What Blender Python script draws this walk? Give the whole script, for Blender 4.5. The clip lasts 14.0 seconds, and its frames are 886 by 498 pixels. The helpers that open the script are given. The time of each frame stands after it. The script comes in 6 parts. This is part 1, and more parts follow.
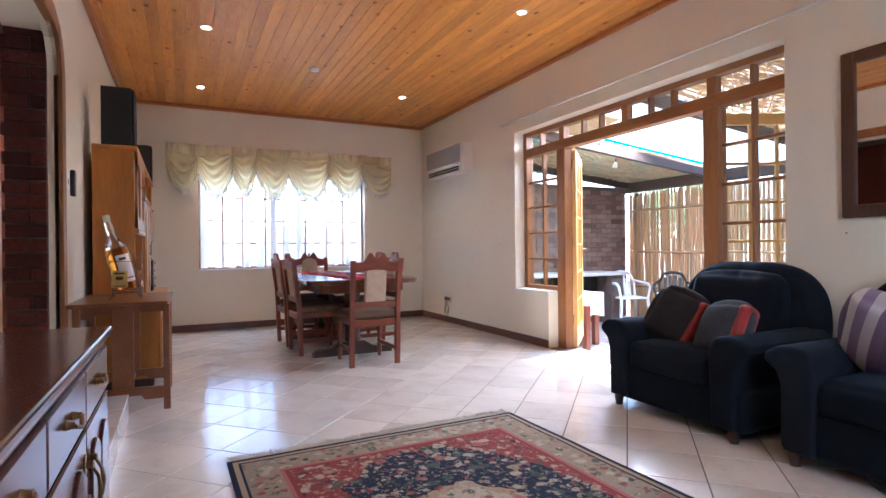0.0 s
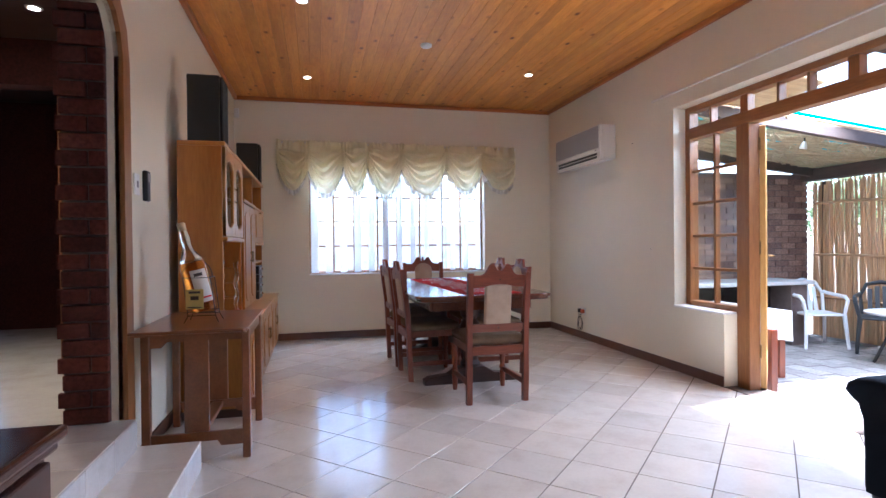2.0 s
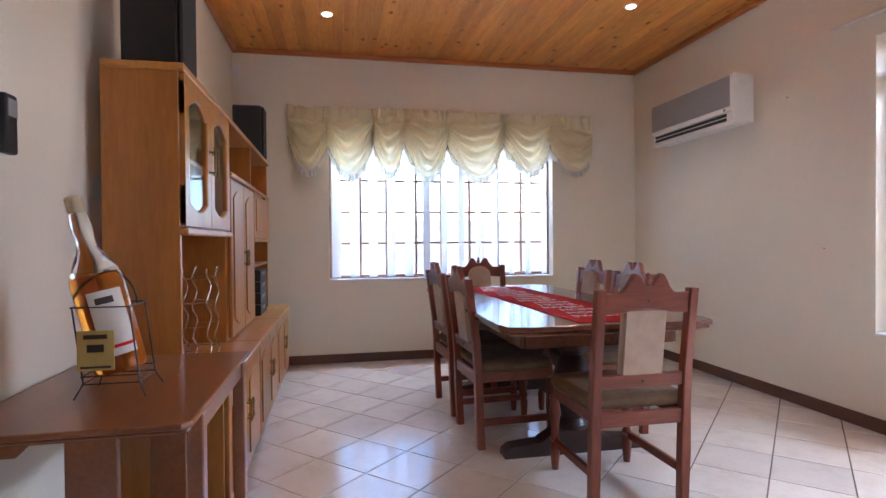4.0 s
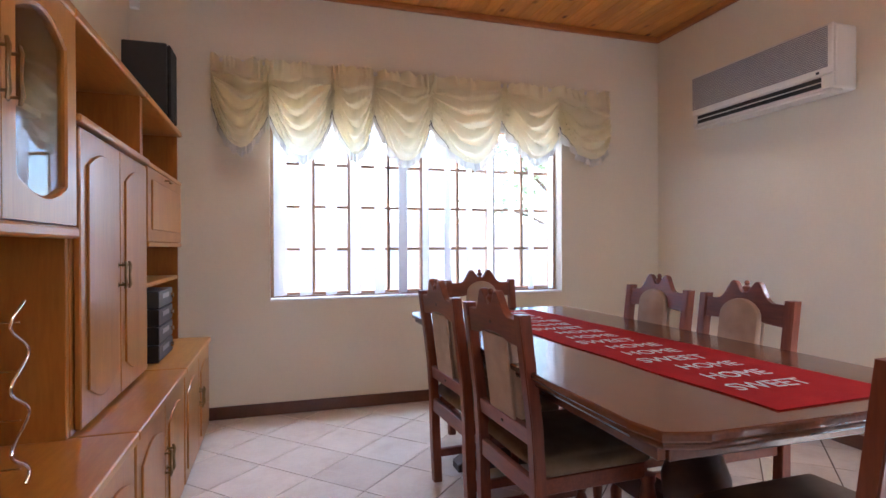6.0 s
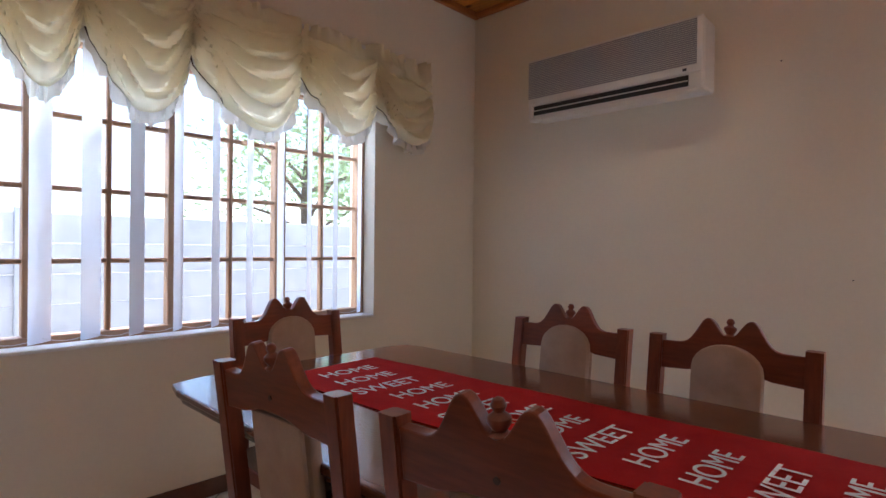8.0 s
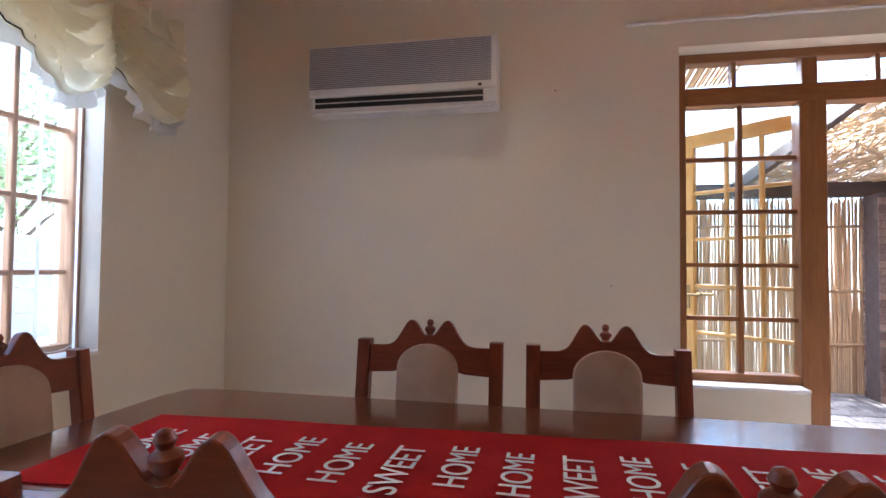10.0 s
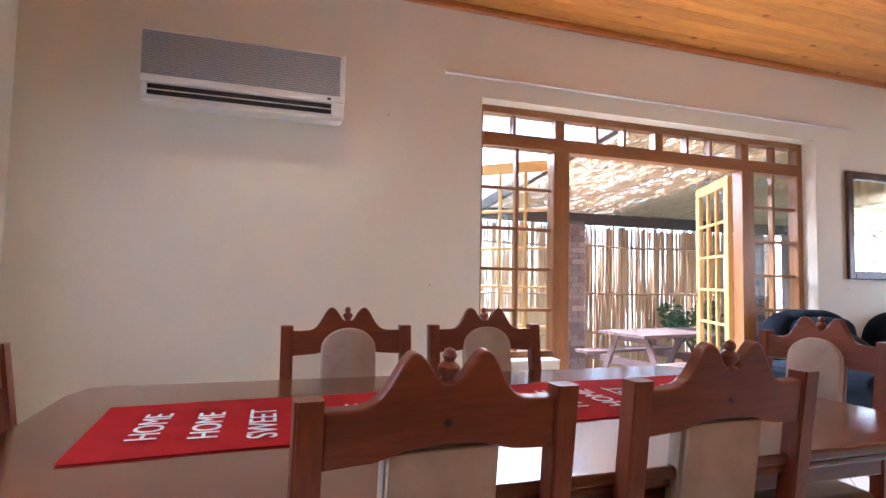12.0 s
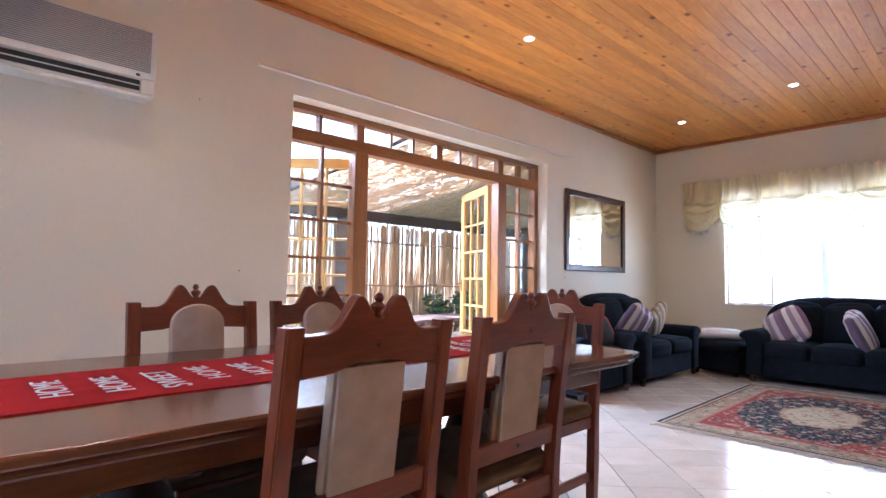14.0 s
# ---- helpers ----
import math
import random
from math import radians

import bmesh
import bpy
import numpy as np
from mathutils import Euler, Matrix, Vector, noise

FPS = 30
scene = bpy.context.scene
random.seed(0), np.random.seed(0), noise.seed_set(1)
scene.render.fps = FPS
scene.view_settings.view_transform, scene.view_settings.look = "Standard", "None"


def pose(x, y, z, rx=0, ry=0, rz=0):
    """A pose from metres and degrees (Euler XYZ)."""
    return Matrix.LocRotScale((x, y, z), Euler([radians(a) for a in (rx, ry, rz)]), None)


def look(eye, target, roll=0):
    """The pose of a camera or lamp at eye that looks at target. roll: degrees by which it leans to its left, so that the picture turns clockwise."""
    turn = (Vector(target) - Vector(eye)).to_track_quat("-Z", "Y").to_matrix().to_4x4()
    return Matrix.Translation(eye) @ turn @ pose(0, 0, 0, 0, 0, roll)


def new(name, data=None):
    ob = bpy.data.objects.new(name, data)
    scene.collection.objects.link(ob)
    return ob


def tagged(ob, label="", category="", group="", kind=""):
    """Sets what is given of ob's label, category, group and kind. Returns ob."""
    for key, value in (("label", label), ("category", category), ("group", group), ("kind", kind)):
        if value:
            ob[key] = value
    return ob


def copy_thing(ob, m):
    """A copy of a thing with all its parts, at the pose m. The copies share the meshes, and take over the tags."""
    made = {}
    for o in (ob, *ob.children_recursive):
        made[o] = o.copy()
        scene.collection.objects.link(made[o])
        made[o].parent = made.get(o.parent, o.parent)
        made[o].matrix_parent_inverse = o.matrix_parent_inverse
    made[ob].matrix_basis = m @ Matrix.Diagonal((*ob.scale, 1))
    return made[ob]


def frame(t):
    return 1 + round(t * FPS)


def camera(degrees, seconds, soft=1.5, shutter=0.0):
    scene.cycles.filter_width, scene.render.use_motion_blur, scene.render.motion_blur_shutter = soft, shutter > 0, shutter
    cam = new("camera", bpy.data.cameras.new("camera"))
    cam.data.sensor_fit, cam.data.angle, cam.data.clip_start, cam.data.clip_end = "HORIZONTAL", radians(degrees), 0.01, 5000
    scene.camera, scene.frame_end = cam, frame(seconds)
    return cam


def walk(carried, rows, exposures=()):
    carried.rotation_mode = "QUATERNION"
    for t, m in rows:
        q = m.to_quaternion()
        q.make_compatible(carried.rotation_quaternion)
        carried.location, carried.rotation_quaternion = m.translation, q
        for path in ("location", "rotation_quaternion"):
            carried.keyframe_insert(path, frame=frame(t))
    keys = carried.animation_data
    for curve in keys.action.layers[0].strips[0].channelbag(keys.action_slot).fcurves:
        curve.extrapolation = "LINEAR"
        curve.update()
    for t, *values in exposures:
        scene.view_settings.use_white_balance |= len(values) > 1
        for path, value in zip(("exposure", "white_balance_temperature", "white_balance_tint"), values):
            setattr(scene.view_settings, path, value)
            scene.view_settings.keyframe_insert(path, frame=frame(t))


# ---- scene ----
cam = camera(79.2, 14.0)
PATH = [
    (0, (0.345, 0.527, 1.039), (1.224, 2.323, 1.039), -0.6),
    (0.5, (0.383, 0.658, 1.06), (1.146, 2.507, 1.053), -0.6),
    (1, (0.459, 0.828, 1.084), (1.11, 2.719, 1.075), -0.5),
    (1.5, (0.562, 1.112, 1.115), (1.089, 3.041, 1.105), -0.6),
    (2, (0.634, 1.437, 1.149), (1.096, 3.383, 1.133), -0.6),
    (2.5, (0.676, 1.815, 1.167), (1.113, 3.767, 1.144), -0.5),
    (3, (0.67, 2.197, 1.168), (1.082, 4.154, 1.142), -0.5),
    (3.5, (0.653, 2.613, 1.157), (1.038, 4.575, 1.127), -0.5),
    (3.7, (0.639, 2.778, 1.15), (1.025, 4.741, 1.122), -0.5),
    (6, (0.603, 4.352, 1.158), (1.194, 6.263, 1.15), -0.2),
    (6.5, (0.589, 4.668, 1.184), (1.434, 6.481, 1.164), 0.1),
    (7, (0.594, 5.006, 1.189), (1.704, 6.67, 1.173), 0.3),
    (7.5, (0.632, 5.345, 1.191), (1.936, 6.862, 1.176), 0.3),
    (8, (0.724, 5.631, 1.22), (2.165, 7.017, 1.213), 0.6),
    (8.5, (0.843, 5.847, 1.213), (2.404, 7.098, 1.227), 0.7),
    (9, (0.878, 5.965, 1.22), (2.599, 6.984, 1.249), 0.4),
    (11.5, (0.545, 6.821, 1.117), (2.492, 6.376, 1.232), 1.1),
    (12, (0.483, 6.951, 1.121), (2.382, 6.334, 1.235), 1.1),
    (12.5, (0.445, 7.114, 1.108), (2.266, 6.295, 1.223), 1.1),
    (13, (0.401, 7.245, 1.066), (2.123, 6.234, 1.187), 1.1),
    (13.5, (0.348, 7.334, 1.05), (1.933, 6.119, 1.172), 1.1),
    (14, (0.313, 7.401, 1.042), (1.765, 6.031, 1.162), 1.0),
]
walk(cam, [(t, look(eye, target, roll)) for t, eye, target, roll in PATH], [(0, 2.88, 5300, 16), (2, 2.64, 5130, 14), (3, 2.67, 5080, 13), (3.5, 2.75, 5150, 14), (6, 2.84, 5450, 19), (7, 2.5, 5700, 20), (8, 2.05, 5700, 18), (9, 2.18, 5500, 16), (11.5, 2.99, 5330, 17), (12.5, 3.21, 5270, 17), (14, 3.12, 5130, 16)])

# ---- world, sun, lamps' power ----
SKY, SUN_POWER, DOWNLIGHT, NORTH_LIGHT, SOUTH_LIGHT = 0.15, 5.0, 3.2, 36.0, 21.0
world = bpy.data.worlds.new("world")
scene.world = world
world.use_nodes = True
wn = world.node_tree
sky = wn.nodes.new("ShaderNodeTexSky")
sky.sky_type, sky.sun_disc = "NISHITA", False
sky.sun_elevation, sky.sun_rotation = radians(69), radians(74)
wn.links.new(sky.outputs[0], wn.nodes["Background"].inputs[0])
wn.nodes["Background"].inputs[1].default_value = SKY
sun_data = bpy.data.lights.new("sun", "SUN")
sun_data.energy, sun_data.angle, sun_data.color = SUN_POWER, radians(2.2), (1.0, 0.95, 0.87)
sun = new("sun", sun_data)
sun.matrix_world = look((5.2, 5.3, 14.3), (0, 3.8, 0.3))


def sky_panel(name, place, target, wide, high, power):
    """Stands in for the sky's light at a window."""
    d = bpy.data.lights.new(name, "AREA")
    d.shape, d.size, d.size_y, d.energy, d.color = "RECTANGLE", wide, high, power, (0.86, 0.93, 1.0)
    o = new(name, d)
    o.matrix_world = look(place, target)
    return o


north_sky = sky_panel("sky_light_north", (1.65, 8.62, 2.42), (1.65, 7.0, 0.9), 2.2, 0.5, NORTH_LIGHT)
north_sky.data.color = (0.74, 0.87, 1.0)
sky_panel("sky_light_south", (1.95, -0.62, 1.5), (1.95, 2.0, 1.1), 1.9, 1.2, SOUTH_LIGHT)
patio_sky = sky_panel("sky_light_patio", (5.7, 4.95, 2.75), (3.7, 4.6, 0.0), 3.2, 1.1, 82.0)
patio_sky.data.color = (0.93, 0.97, 1.0)


# ---- materials ----
def material(name, rough=0.5, metal=0.0, spec=0.5):
    m = bpy.data.materials.new(name)
    m.use_nodes = True
    b = m.node_tree.nodes["Principled BSDF"]
    b.inputs["Roughness"].default_value = rough
    b.inputs["Metallic"].default_value = metal
    b.inputs["Specular IOR Level"].default_value = spec
    return m, m.node_tree, b


def node(nt, kind, **values):
    n = nt.nodes.new(kind)
    for key, value in values.items():
        n.inputs[key.replace("_", " ")].default_value = value
    return n


def coords(nt, scale=(1, 1, 1), vary=True, turn=(0, 0, 0)):
    """Object coordinates in metres, shifted from object to object."""
    tc = nt.nodes.new("ShaderNodeTexCoord")
    mp = nt.nodes.new("ShaderNodeMapping")
    mp.inputs["Scale"].default_value = scale
    mp.inputs["Rotation"].default_value = turn
    nt.links.new(tc.outputs["Object"], mp.inputs["Vector"])
    if vary:
        oi = nt.nodes.new("ShaderNodeObjectInfo")
        mul = nt.nodes.new("ShaderNodeMath")
        mul.operation = "MULTIPLY"
        mul.inputs[1].default_value = 37.0
        nt.links.new(oi.outputs["Random"], mul.inputs[0])
        nt.links.new(mul.outputs[0], mp.inputs["Location"])
    return mp.outputs[0]


def ramp(nt, source, stops):
    r = nt.nodes.new("ShaderNodeValToRGB")
    while len(r.color_ramp.elements) < len(stops):
        r.color_ramp.elements.new(0.5)
    for e, (p, c) in zip(r.color_ramp.elements, stops):
        e.position, e.color = p, (*c, 1)
    nt.links.new(source, r.inputs[0])
    return r.outputs[0]


def mix(nt, a, b, fac, mode="MIX"):
    m = nt.nodes.new("ShaderNodeMix")
    m.data_type, m.blend_type = "RGBA", mode
    for socket, v in ((m.inputs[0], fac), (m.inputs[6], a), (m.inputs[7], b)):
        if hasattr(v, "links"):
            nt.links.new(v, socket)
        else:
            socket.default_value = v if isinstance(v, float) else (*v, 1)
    return m.outputs[2]


def bump(nt, bsdf, height, strength, distance=0.002):
    b = nt.nodes.new("ShaderNodeBump")
    b.inputs["Strength"].default_value = strength
    b.inputs["Distance"].default_value = distance
    nt.links.new(height, b.inputs["Height"])
    nt.links.new(b.outputs[0], bsdf.inputs["Normal"])


def noise_of(nt, vec, scale, detail=4.0, rough=0.55):
    n = node(nt, "ShaderNodeTexNoise", Scale=scale, Detail=detail, Roughness=rough)
    nt.links.new(vec, n.inputs["Vector"])
    return n.outputs["Fac"]


def plain(name, col, rough=0.5, vary=0.12, scale=8.0, bumpy=0.15, fine=120.0, metal=0.0, spec=0.5, bump_d=0.002):
    """Paint, plastic, cloth and the like: one colour, clouded at two scales, with fine relief."""
    m, nt, b = material(name, rough, metal, spec)
    v = coords(nt)
    big, small = noise_of(nt, v, scale, 5), noise_of(nt, v, fine, 3)
    dark = tuple(c * (1 - vary) for c in col)
    light = tuple(min(1, c * (1 + vary)) for c in col)
    c1 = ramp(nt, big, [(0.3, dark), (0.7, light)])
    c2 = mix(nt, c1, ramp(nt, small, [(0.3, dark), (0.7, light)]), 0.35)
    nt.links.new(c2, b.inputs["Base Color"])
    bump(nt, b, small, bumpy, bump_d)
    return m


def wood(name, dark, light, rough=0.35, along="Z", grain=9.0, knots=0.0, island=False, coat=0.0):
    """Wood whose grain runs along one axis of the object."""
    m, nt, b = material(name, rough)
    stretch = {"X": (0.12, 1, 1), "Y": (1, 0.12, 1), "Z": (1, 1, 0.12)}[along]
    v = coords(nt, stretch)
    if island:
        g = nt.nodes.new("ShaderNodeNewGeometry")
        comb = nt.nodes.new("ShaderNodeVectorMath")
        comb.operation = "MULTIPLY_ADD"
        comb.inputs[1].default_value = (31, 17, 23)
        nt.links.new(g.outputs["Random Per Island"], comb.inputs[0])
        nt.links.new(v, comb.inputs[2])
        v = comb.outputs[0]
    big, fine = noise_of(nt, v, grain, 6, 0.6), noise_of(nt, v, grain * 9, 3)
    col = ramp(nt, big, [(0.28, dark), (0.5, tuple((a + c) / 2 for a, c in zip(dark, light))), (0.74, light)])
    col = mix(nt, col, ramp(nt, fine, [(0.35, dark), (0.65, light)]), 0.3)
    if island:
        hsv = nt.nodes.new("ShaderNodeHueSaturation")
        mr = nt.nodes.new("ShaderNodeMapRange")
        mr.inputs["To Min"].default_value, mr.inputs["To Max"].default_value = 0.88, 1.12
        nt.links.new(g.outputs["Random Per Island"], mr.inputs["Value"])
        nt.links.new(mr.outputs[0], hsv.inputs["Value"])
        nt.links.new(col, hsv.inputs["Color"])
        col = hsv.outputs[0]
    if knots:
        vo = node(nt, "ShaderNodeTexVoronoi", Scale=knots)
        warp = {"X": (0.6, 1, 1), "Y": (1, 0.6, 1), "Z": (1, 1, 0.6)}[along]
        nt.links.new(coords(nt, warp), vo.inputs["Vector"])
        vo.inputs["Randomness"].default_value = 1.0
        cell = nt.nodes.new("ShaderNodeSeparateColor")
        nt.links.new(vo.outputs["Color"], cell.inputs[0])
        some = nt.nodes.new("ShaderNodeMapRange")
        some.inputs["From Min"].default_value, some.inputs["From Max"].default_value = 0.35, 0.75
        nt.links.new(cell.outputs[0], some.inputs["Value"])
        col = mix(nt, col, ramp(nt, vo.outputs["Distance"], [(0.07, (0.16, 0.08, 0.05)), (0.13, (0.5, 0.34, 0.22)), (0.24, (1, 1, 1))]), some.outputs[0], "MULTIPLY")
    nt.links.new(col, b.inputs["Base Color"])
    b.inputs["Coat Weight"].default_value = coat
    b.inputs["Coat Roughness"].default_value = 0.12
    bump(nt, b, fine, 0.12, 0.001)
    return m


def cloth(name, col, col2, weave=700.0, rough=0.9, sheen=0.3, scale=14.0, bumpy=0.4, gloss=0.25):
    m, nt, b = material(name, rough, spec=gloss)
    v = coords(nt)
    big = noise_of(nt, v, scale, 5)
    fine = noise_of(nt, v, weave, 2)
    c = mix(nt, ramp(nt, big, [(0.3, col), (0.7, col2)]), ramp(nt, fine, [(0.3, col), (0.7, col2)]), 0.4)
    nt.links.new(c, b.inputs["Base Color"])
    b.inputs["Sheen Weight"].default_value = sheen
    b.inputs["Sheen Roughness"].default_value = 0.4
    bump(nt, b, mix(nt, big, fine, 0.5), bumpy, 0.004)
    return m


def striped(name, colours, axis, period, rough=0.9):
    """Woven stripes along one axis of the object."""
    m, nt, b = material(name, rough, spec=0.2)
    tc = nt.nodes.new("ShaderNodeTexCoord")
    sep = nt.nodes.new("ShaderNodeSeparateXYZ")
    nt.links.new(tc.outputs["Object"], sep.inputs[0])
    div = nt.nodes.new("ShaderNodeMath")
    div.operation = "DIVIDE"
    div.inputs[1].default_value = period
    fr = nt.nodes.new("ShaderNodeMath")
    fr.operation = "FRACT"
    nt.links.new(sep.outputs[axis], div.inputs[0])
    nt.links.new(div.outputs[0], fr.inputs[0])
    r = nt.nodes.new("ShaderNodeValToRGB")
    r.color_ramp.interpolation = "CONSTANT"
    while len(r.color_ramp.elements) < len(colours):
        r.color_ramp.elements.new(0.5)
    for k, (e, c) in enumerate(zip(r.color_ramp.elements, colours)):
        e.position, e.color = k / len(colours), (*c, 1)
    nt.links.new(fr.outputs[0], r.inputs[0])
    fine = noise_of(nt, coords(nt), 500, 2)
    c = mix(nt, r.outputs[0], ramp(nt, fine, [(0.3, (0.55, 0.55, 0.55)), (0.7, (1, 1, 1))]), 0.5, "MULTIPLY")
    nt.links.new(c, b.inputs["Base Color"])
    bump(nt, b, fine, 0.4, 0.003)
    return m


def glassy(name, tint=(1, 1, 1), rough=0.0):
    m, nt, b = material(name, rough)
    b.inputs["Base Color"].default_value = (*tint, 1)
    b.inputs["Transmission Weight"].default_value = 1.0
    b.inputs["IOR"].default_value = 1.45
    return m


def pane_glass(name):
    """Thin flat glass: mostly clear, a little mirror."""
    m, nt, b = material(name)
    nt.nodes.remove(b)
    out = nt.nodes["Material Output"]
    clear, gloss = nt.nodes.new("ShaderNodeBsdfTransparent"), nt.nodes.new("ShaderNodeBsdfGlossy")
    clear.inputs[0].default_value = (0.93, 0.95, 0.94, 1)
    gloss.inputs["Roughness"].default_value = 0.02
    face = nt.nodes.new("ShaderNodeLayerWeight")
    face.inputs[0].default_value = 0.5
    sharp = nt.nodes.new("ShaderNodeMath")
    sharp.operation = "POWER"
    sharp.inputs[1].default_value = 4.0
    share = nt.nodes.new("ShaderNodeMath")
    share.operation = "MULTIPLY_ADD"
    share.inputs[1].default_value, share.inputs[2].default_value = 0.4, 0.03
    nt.links.new(face.outputs["Facing"], sharp.inputs[0])
    nt.links.new(sharp.outputs[0], share.inputs[0])
    mx = nt.nodes.new("ShaderNodeMixShader")
    nt.links.new(share.outputs[0], mx.inputs[0])
    nt.links.new(clear.outputs[0], mx.inputs[1])
    nt.links.new(gloss.outputs[0], mx.inputs[2])
    nt.links.new(mx.outputs[0], out.inputs[0])
    return m


def sheer(name, col, through_col, share):
    """Cloth that lets light through."""
    m, nt, b = material(name, 0.85, spec=0.2)
    out = nt.nodes["Material Output"]
    v = coords(nt)
    n = noise_of(nt, v, 9, 5)
    nt.links.new(ramp(nt, n, [(0.3, tuple(c * 0.88 for c in col)), (0.7, col)]), b.inputs["Base Color"])
    bump(nt, b, noise_of(nt, coords(nt, (1, 1, 0.45)), 16, 5, 0.65), 0.5, 0.015)
    tr = nt.nodes.new("ShaderNodeBsdfTranslucent")
    tr.inputs[0].default_value = (*through_col, 1)
    mx = nt.nodes.new("ShaderNodeMixShader")
    mx.inputs[0].default_value = share
    nt.links.new(b.outputs[0], mx.inputs[1])
    nt.links.new(tr.outputs[0], mx.inputs[2])
    nt.links.new(mx.outputs[0], out.inputs[0])
    return m


def glow(name, col, power):
    m, nt, b = material(name)
    b.inputs["Base Color"].default_value = (*col, 1)
    b.inputs["Emission Color"].default_value = (*col, 1)
    b.inputs["Emission Strength"].default_value = power
    return m


def tile_material(name, base, stain, rough):
    m, nt, b = material(name, rough, spec=0.75)
    v = coords(nt)
    oi = nt.nodes.new("ShaderNodeObjectInfo")
    cloud, fine = noise_of(nt, v, 5, 6, 0.6), noise_of(nt, v, 60, 4)
    col = ramp(nt, cloud, [(0.3, stain), (0.5, base), (0.75, tuple(min(1, c * 1.08) for c in base))])
    col = mix(nt, col, ramp(nt, fine, [(0.35, stain), (0.6, base)]), 0.25)
    hsv = nt.nodes.new("ShaderNodeHueSaturation")
    mr = nt.nodes.new("ShaderNodeMapRange")
    mr.inputs["To Min"].default_value, mr.inputs["To Max"].default_value = 0.9, 1.06
    nt.links.new(oi.outputs["Random"], mr.inputs["Value"])
    nt.links.new(mr.outputs[0], hsv.inputs["Value"])
    nt.links.new(col, hsv.inputs["Color"])
    nt.links.new(hsv.outputs[0], b.inputs["Base Color"])
    rr = nt.nodes.new("ShaderNodeMapRange")
    rr.inputs["To Min"].default_value, rr.inputs["To Max"].default_value = rough * 0.75, rough * 1.35
    nt.links.new(cloud, rr.inputs["Value"])
    nt.links.new(rr.outputs[0], b.inputs["Roughness"])
    b.inputs["Coat Weight"].default_value, b.inputs["Coat Roughness"].default_value = 0.8, 0.17
    bump(nt, b, noise_of(nt, v, 14, 3), 0.12, 0.003)
    return m


def brick_material(name, a, c, rough=0.85):
    m, nt, b = material(name, rough, spec=0.3)
    oi = nt.nodes.new("ShaderNodeObjectInfo")
    g = nt.nodes.new("ShaderNodeNewGeometry")
    add = nt.nodes.new("ShaderNodeMath")
    nt.links.new(oi.outputs["Random"], add.inputs[0])
    nt.links.new(g.outputs["Random Per Island"], add.inputs[1])
    fr = nt.nodes.new("ShaderNodeMath")
    fr.operation = "FRACT"
    nt.links.new(add.outputs[0], fr.inputs[0])
    tone = ramp(nt, fr.outputs[0], [(0.0, a), (0.45, tuple((x + y) / 2 for x, y in zip(a, c))), (1.0, c)])
    v = coords(nt)
    n = noise_of(nt, v, 45, 5)
    col = mix(nt, tone, ramp(nt, n, [(0.3, (0.45, 0.42, 0.4)), (0.65, (1, 1, 1))]), 0.8, "MULTIPLY")
    nt.links.new(col, b.inputs["Base Color"])
    bump(nt, b, n, 0.5, 0.006)
    return m


WALL = plain("cream_wall_paint", (0.80, 0.74, 0.60), 0.6, 0.035, 1.2, 0.12, 55, bump_d=0.003)
WHITE = plain("white_paint", (0.82, 0.81, 0.79), 0.45, 0.03, 6, 0.06)
PINE_CEIL = wood("varnished_pine_boards", (0.49, 0.165, 0.022), (0.80, 0.36, 0.058), 0.45, "Y", 7, 9.5, True, 0.0)
CORNICE = wood("stained_cornice", (0.36, 0.11, 0.024), (0.54, 0.195, 0.044), 0.35, "Y", 9)
CORNICE_X = wood("stained_cornice_across", (0.36, 0.11, 0.024), (0.54, 0.195, 0.044), 0.35, "X", 9)
FRAME_WOOD = wood("meranti_frame", (0.205, 0.078, 0.024), (0.38, 0.168, 0.052), 0.4, "Z", 9)
FRAME_WOOD_H = wood("meranti_rail", (0.205, 0.078, 0.024), (0.38, 0.168, 0.052), 0.4, "Y", 9)
LEAF_WOOD = wood("golden_door_wood", (0.50, 0.27, 0.075), (0.72, 0.44, 0.14), 0.4, "Z", 9)
WIN_WOOD = wood("window_wood", (0.30, 0.16, 0.08), (0.46, 0.27, 0.15), 0.45, "Z", 9)
CHAIR_WOOD = wood("reddish_chair_wood", (0.105, 0.021, 0.009), (0.28, 0.068, 0.025), 0.34, "Z", 10, 0, False, 0.15)
CHAIR_WOOD_X = wood("reddish_chair_wood_across", (0.105, 0.021, 0.009), (0.28, 0.068, 0.025), 0.34, "X", 10, 0, False, 0.15)
TABLE_WOOD = wood("dark_table_wood", (0.075, 0.023, 0.011), (0.18, 0.06, 0.026), 0.22, "Y", 8, 0, False, 0.4)
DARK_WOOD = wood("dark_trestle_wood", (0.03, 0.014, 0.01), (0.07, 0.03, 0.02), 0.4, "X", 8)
MAHOGANY = wood("mahogany_sideboard", (0.055, 0.018, 0.014), (0.12, 0.042, 0.03), 0.22, "Y", 8, 0, False, 0.4)
OAK = wood("honey_oak", (0.32, 0.108, 0.012), (0.49, 0.20, 0.030), 0.3, "Z", 10, 0, False, 0.2)
OAK_Y = wood("honey_oak_along", (0.37, 0.13, 0.016), (0.56, 0.245, 0.04), 0.28, "Y", 10, 0, False, 0.25)
DESK_WOOD = wood("brown_side_table_wood", (0.16, 0.052, 0.018), (0.29, 0.108, 0.036), 0.3, "Y", 9, 0, False, 0.3)
SKIRT = wood("dark_skirting", (0.075, 0.028, 0.016), (0.13, 0.05, 0.028), 0.35, "Y", 8)
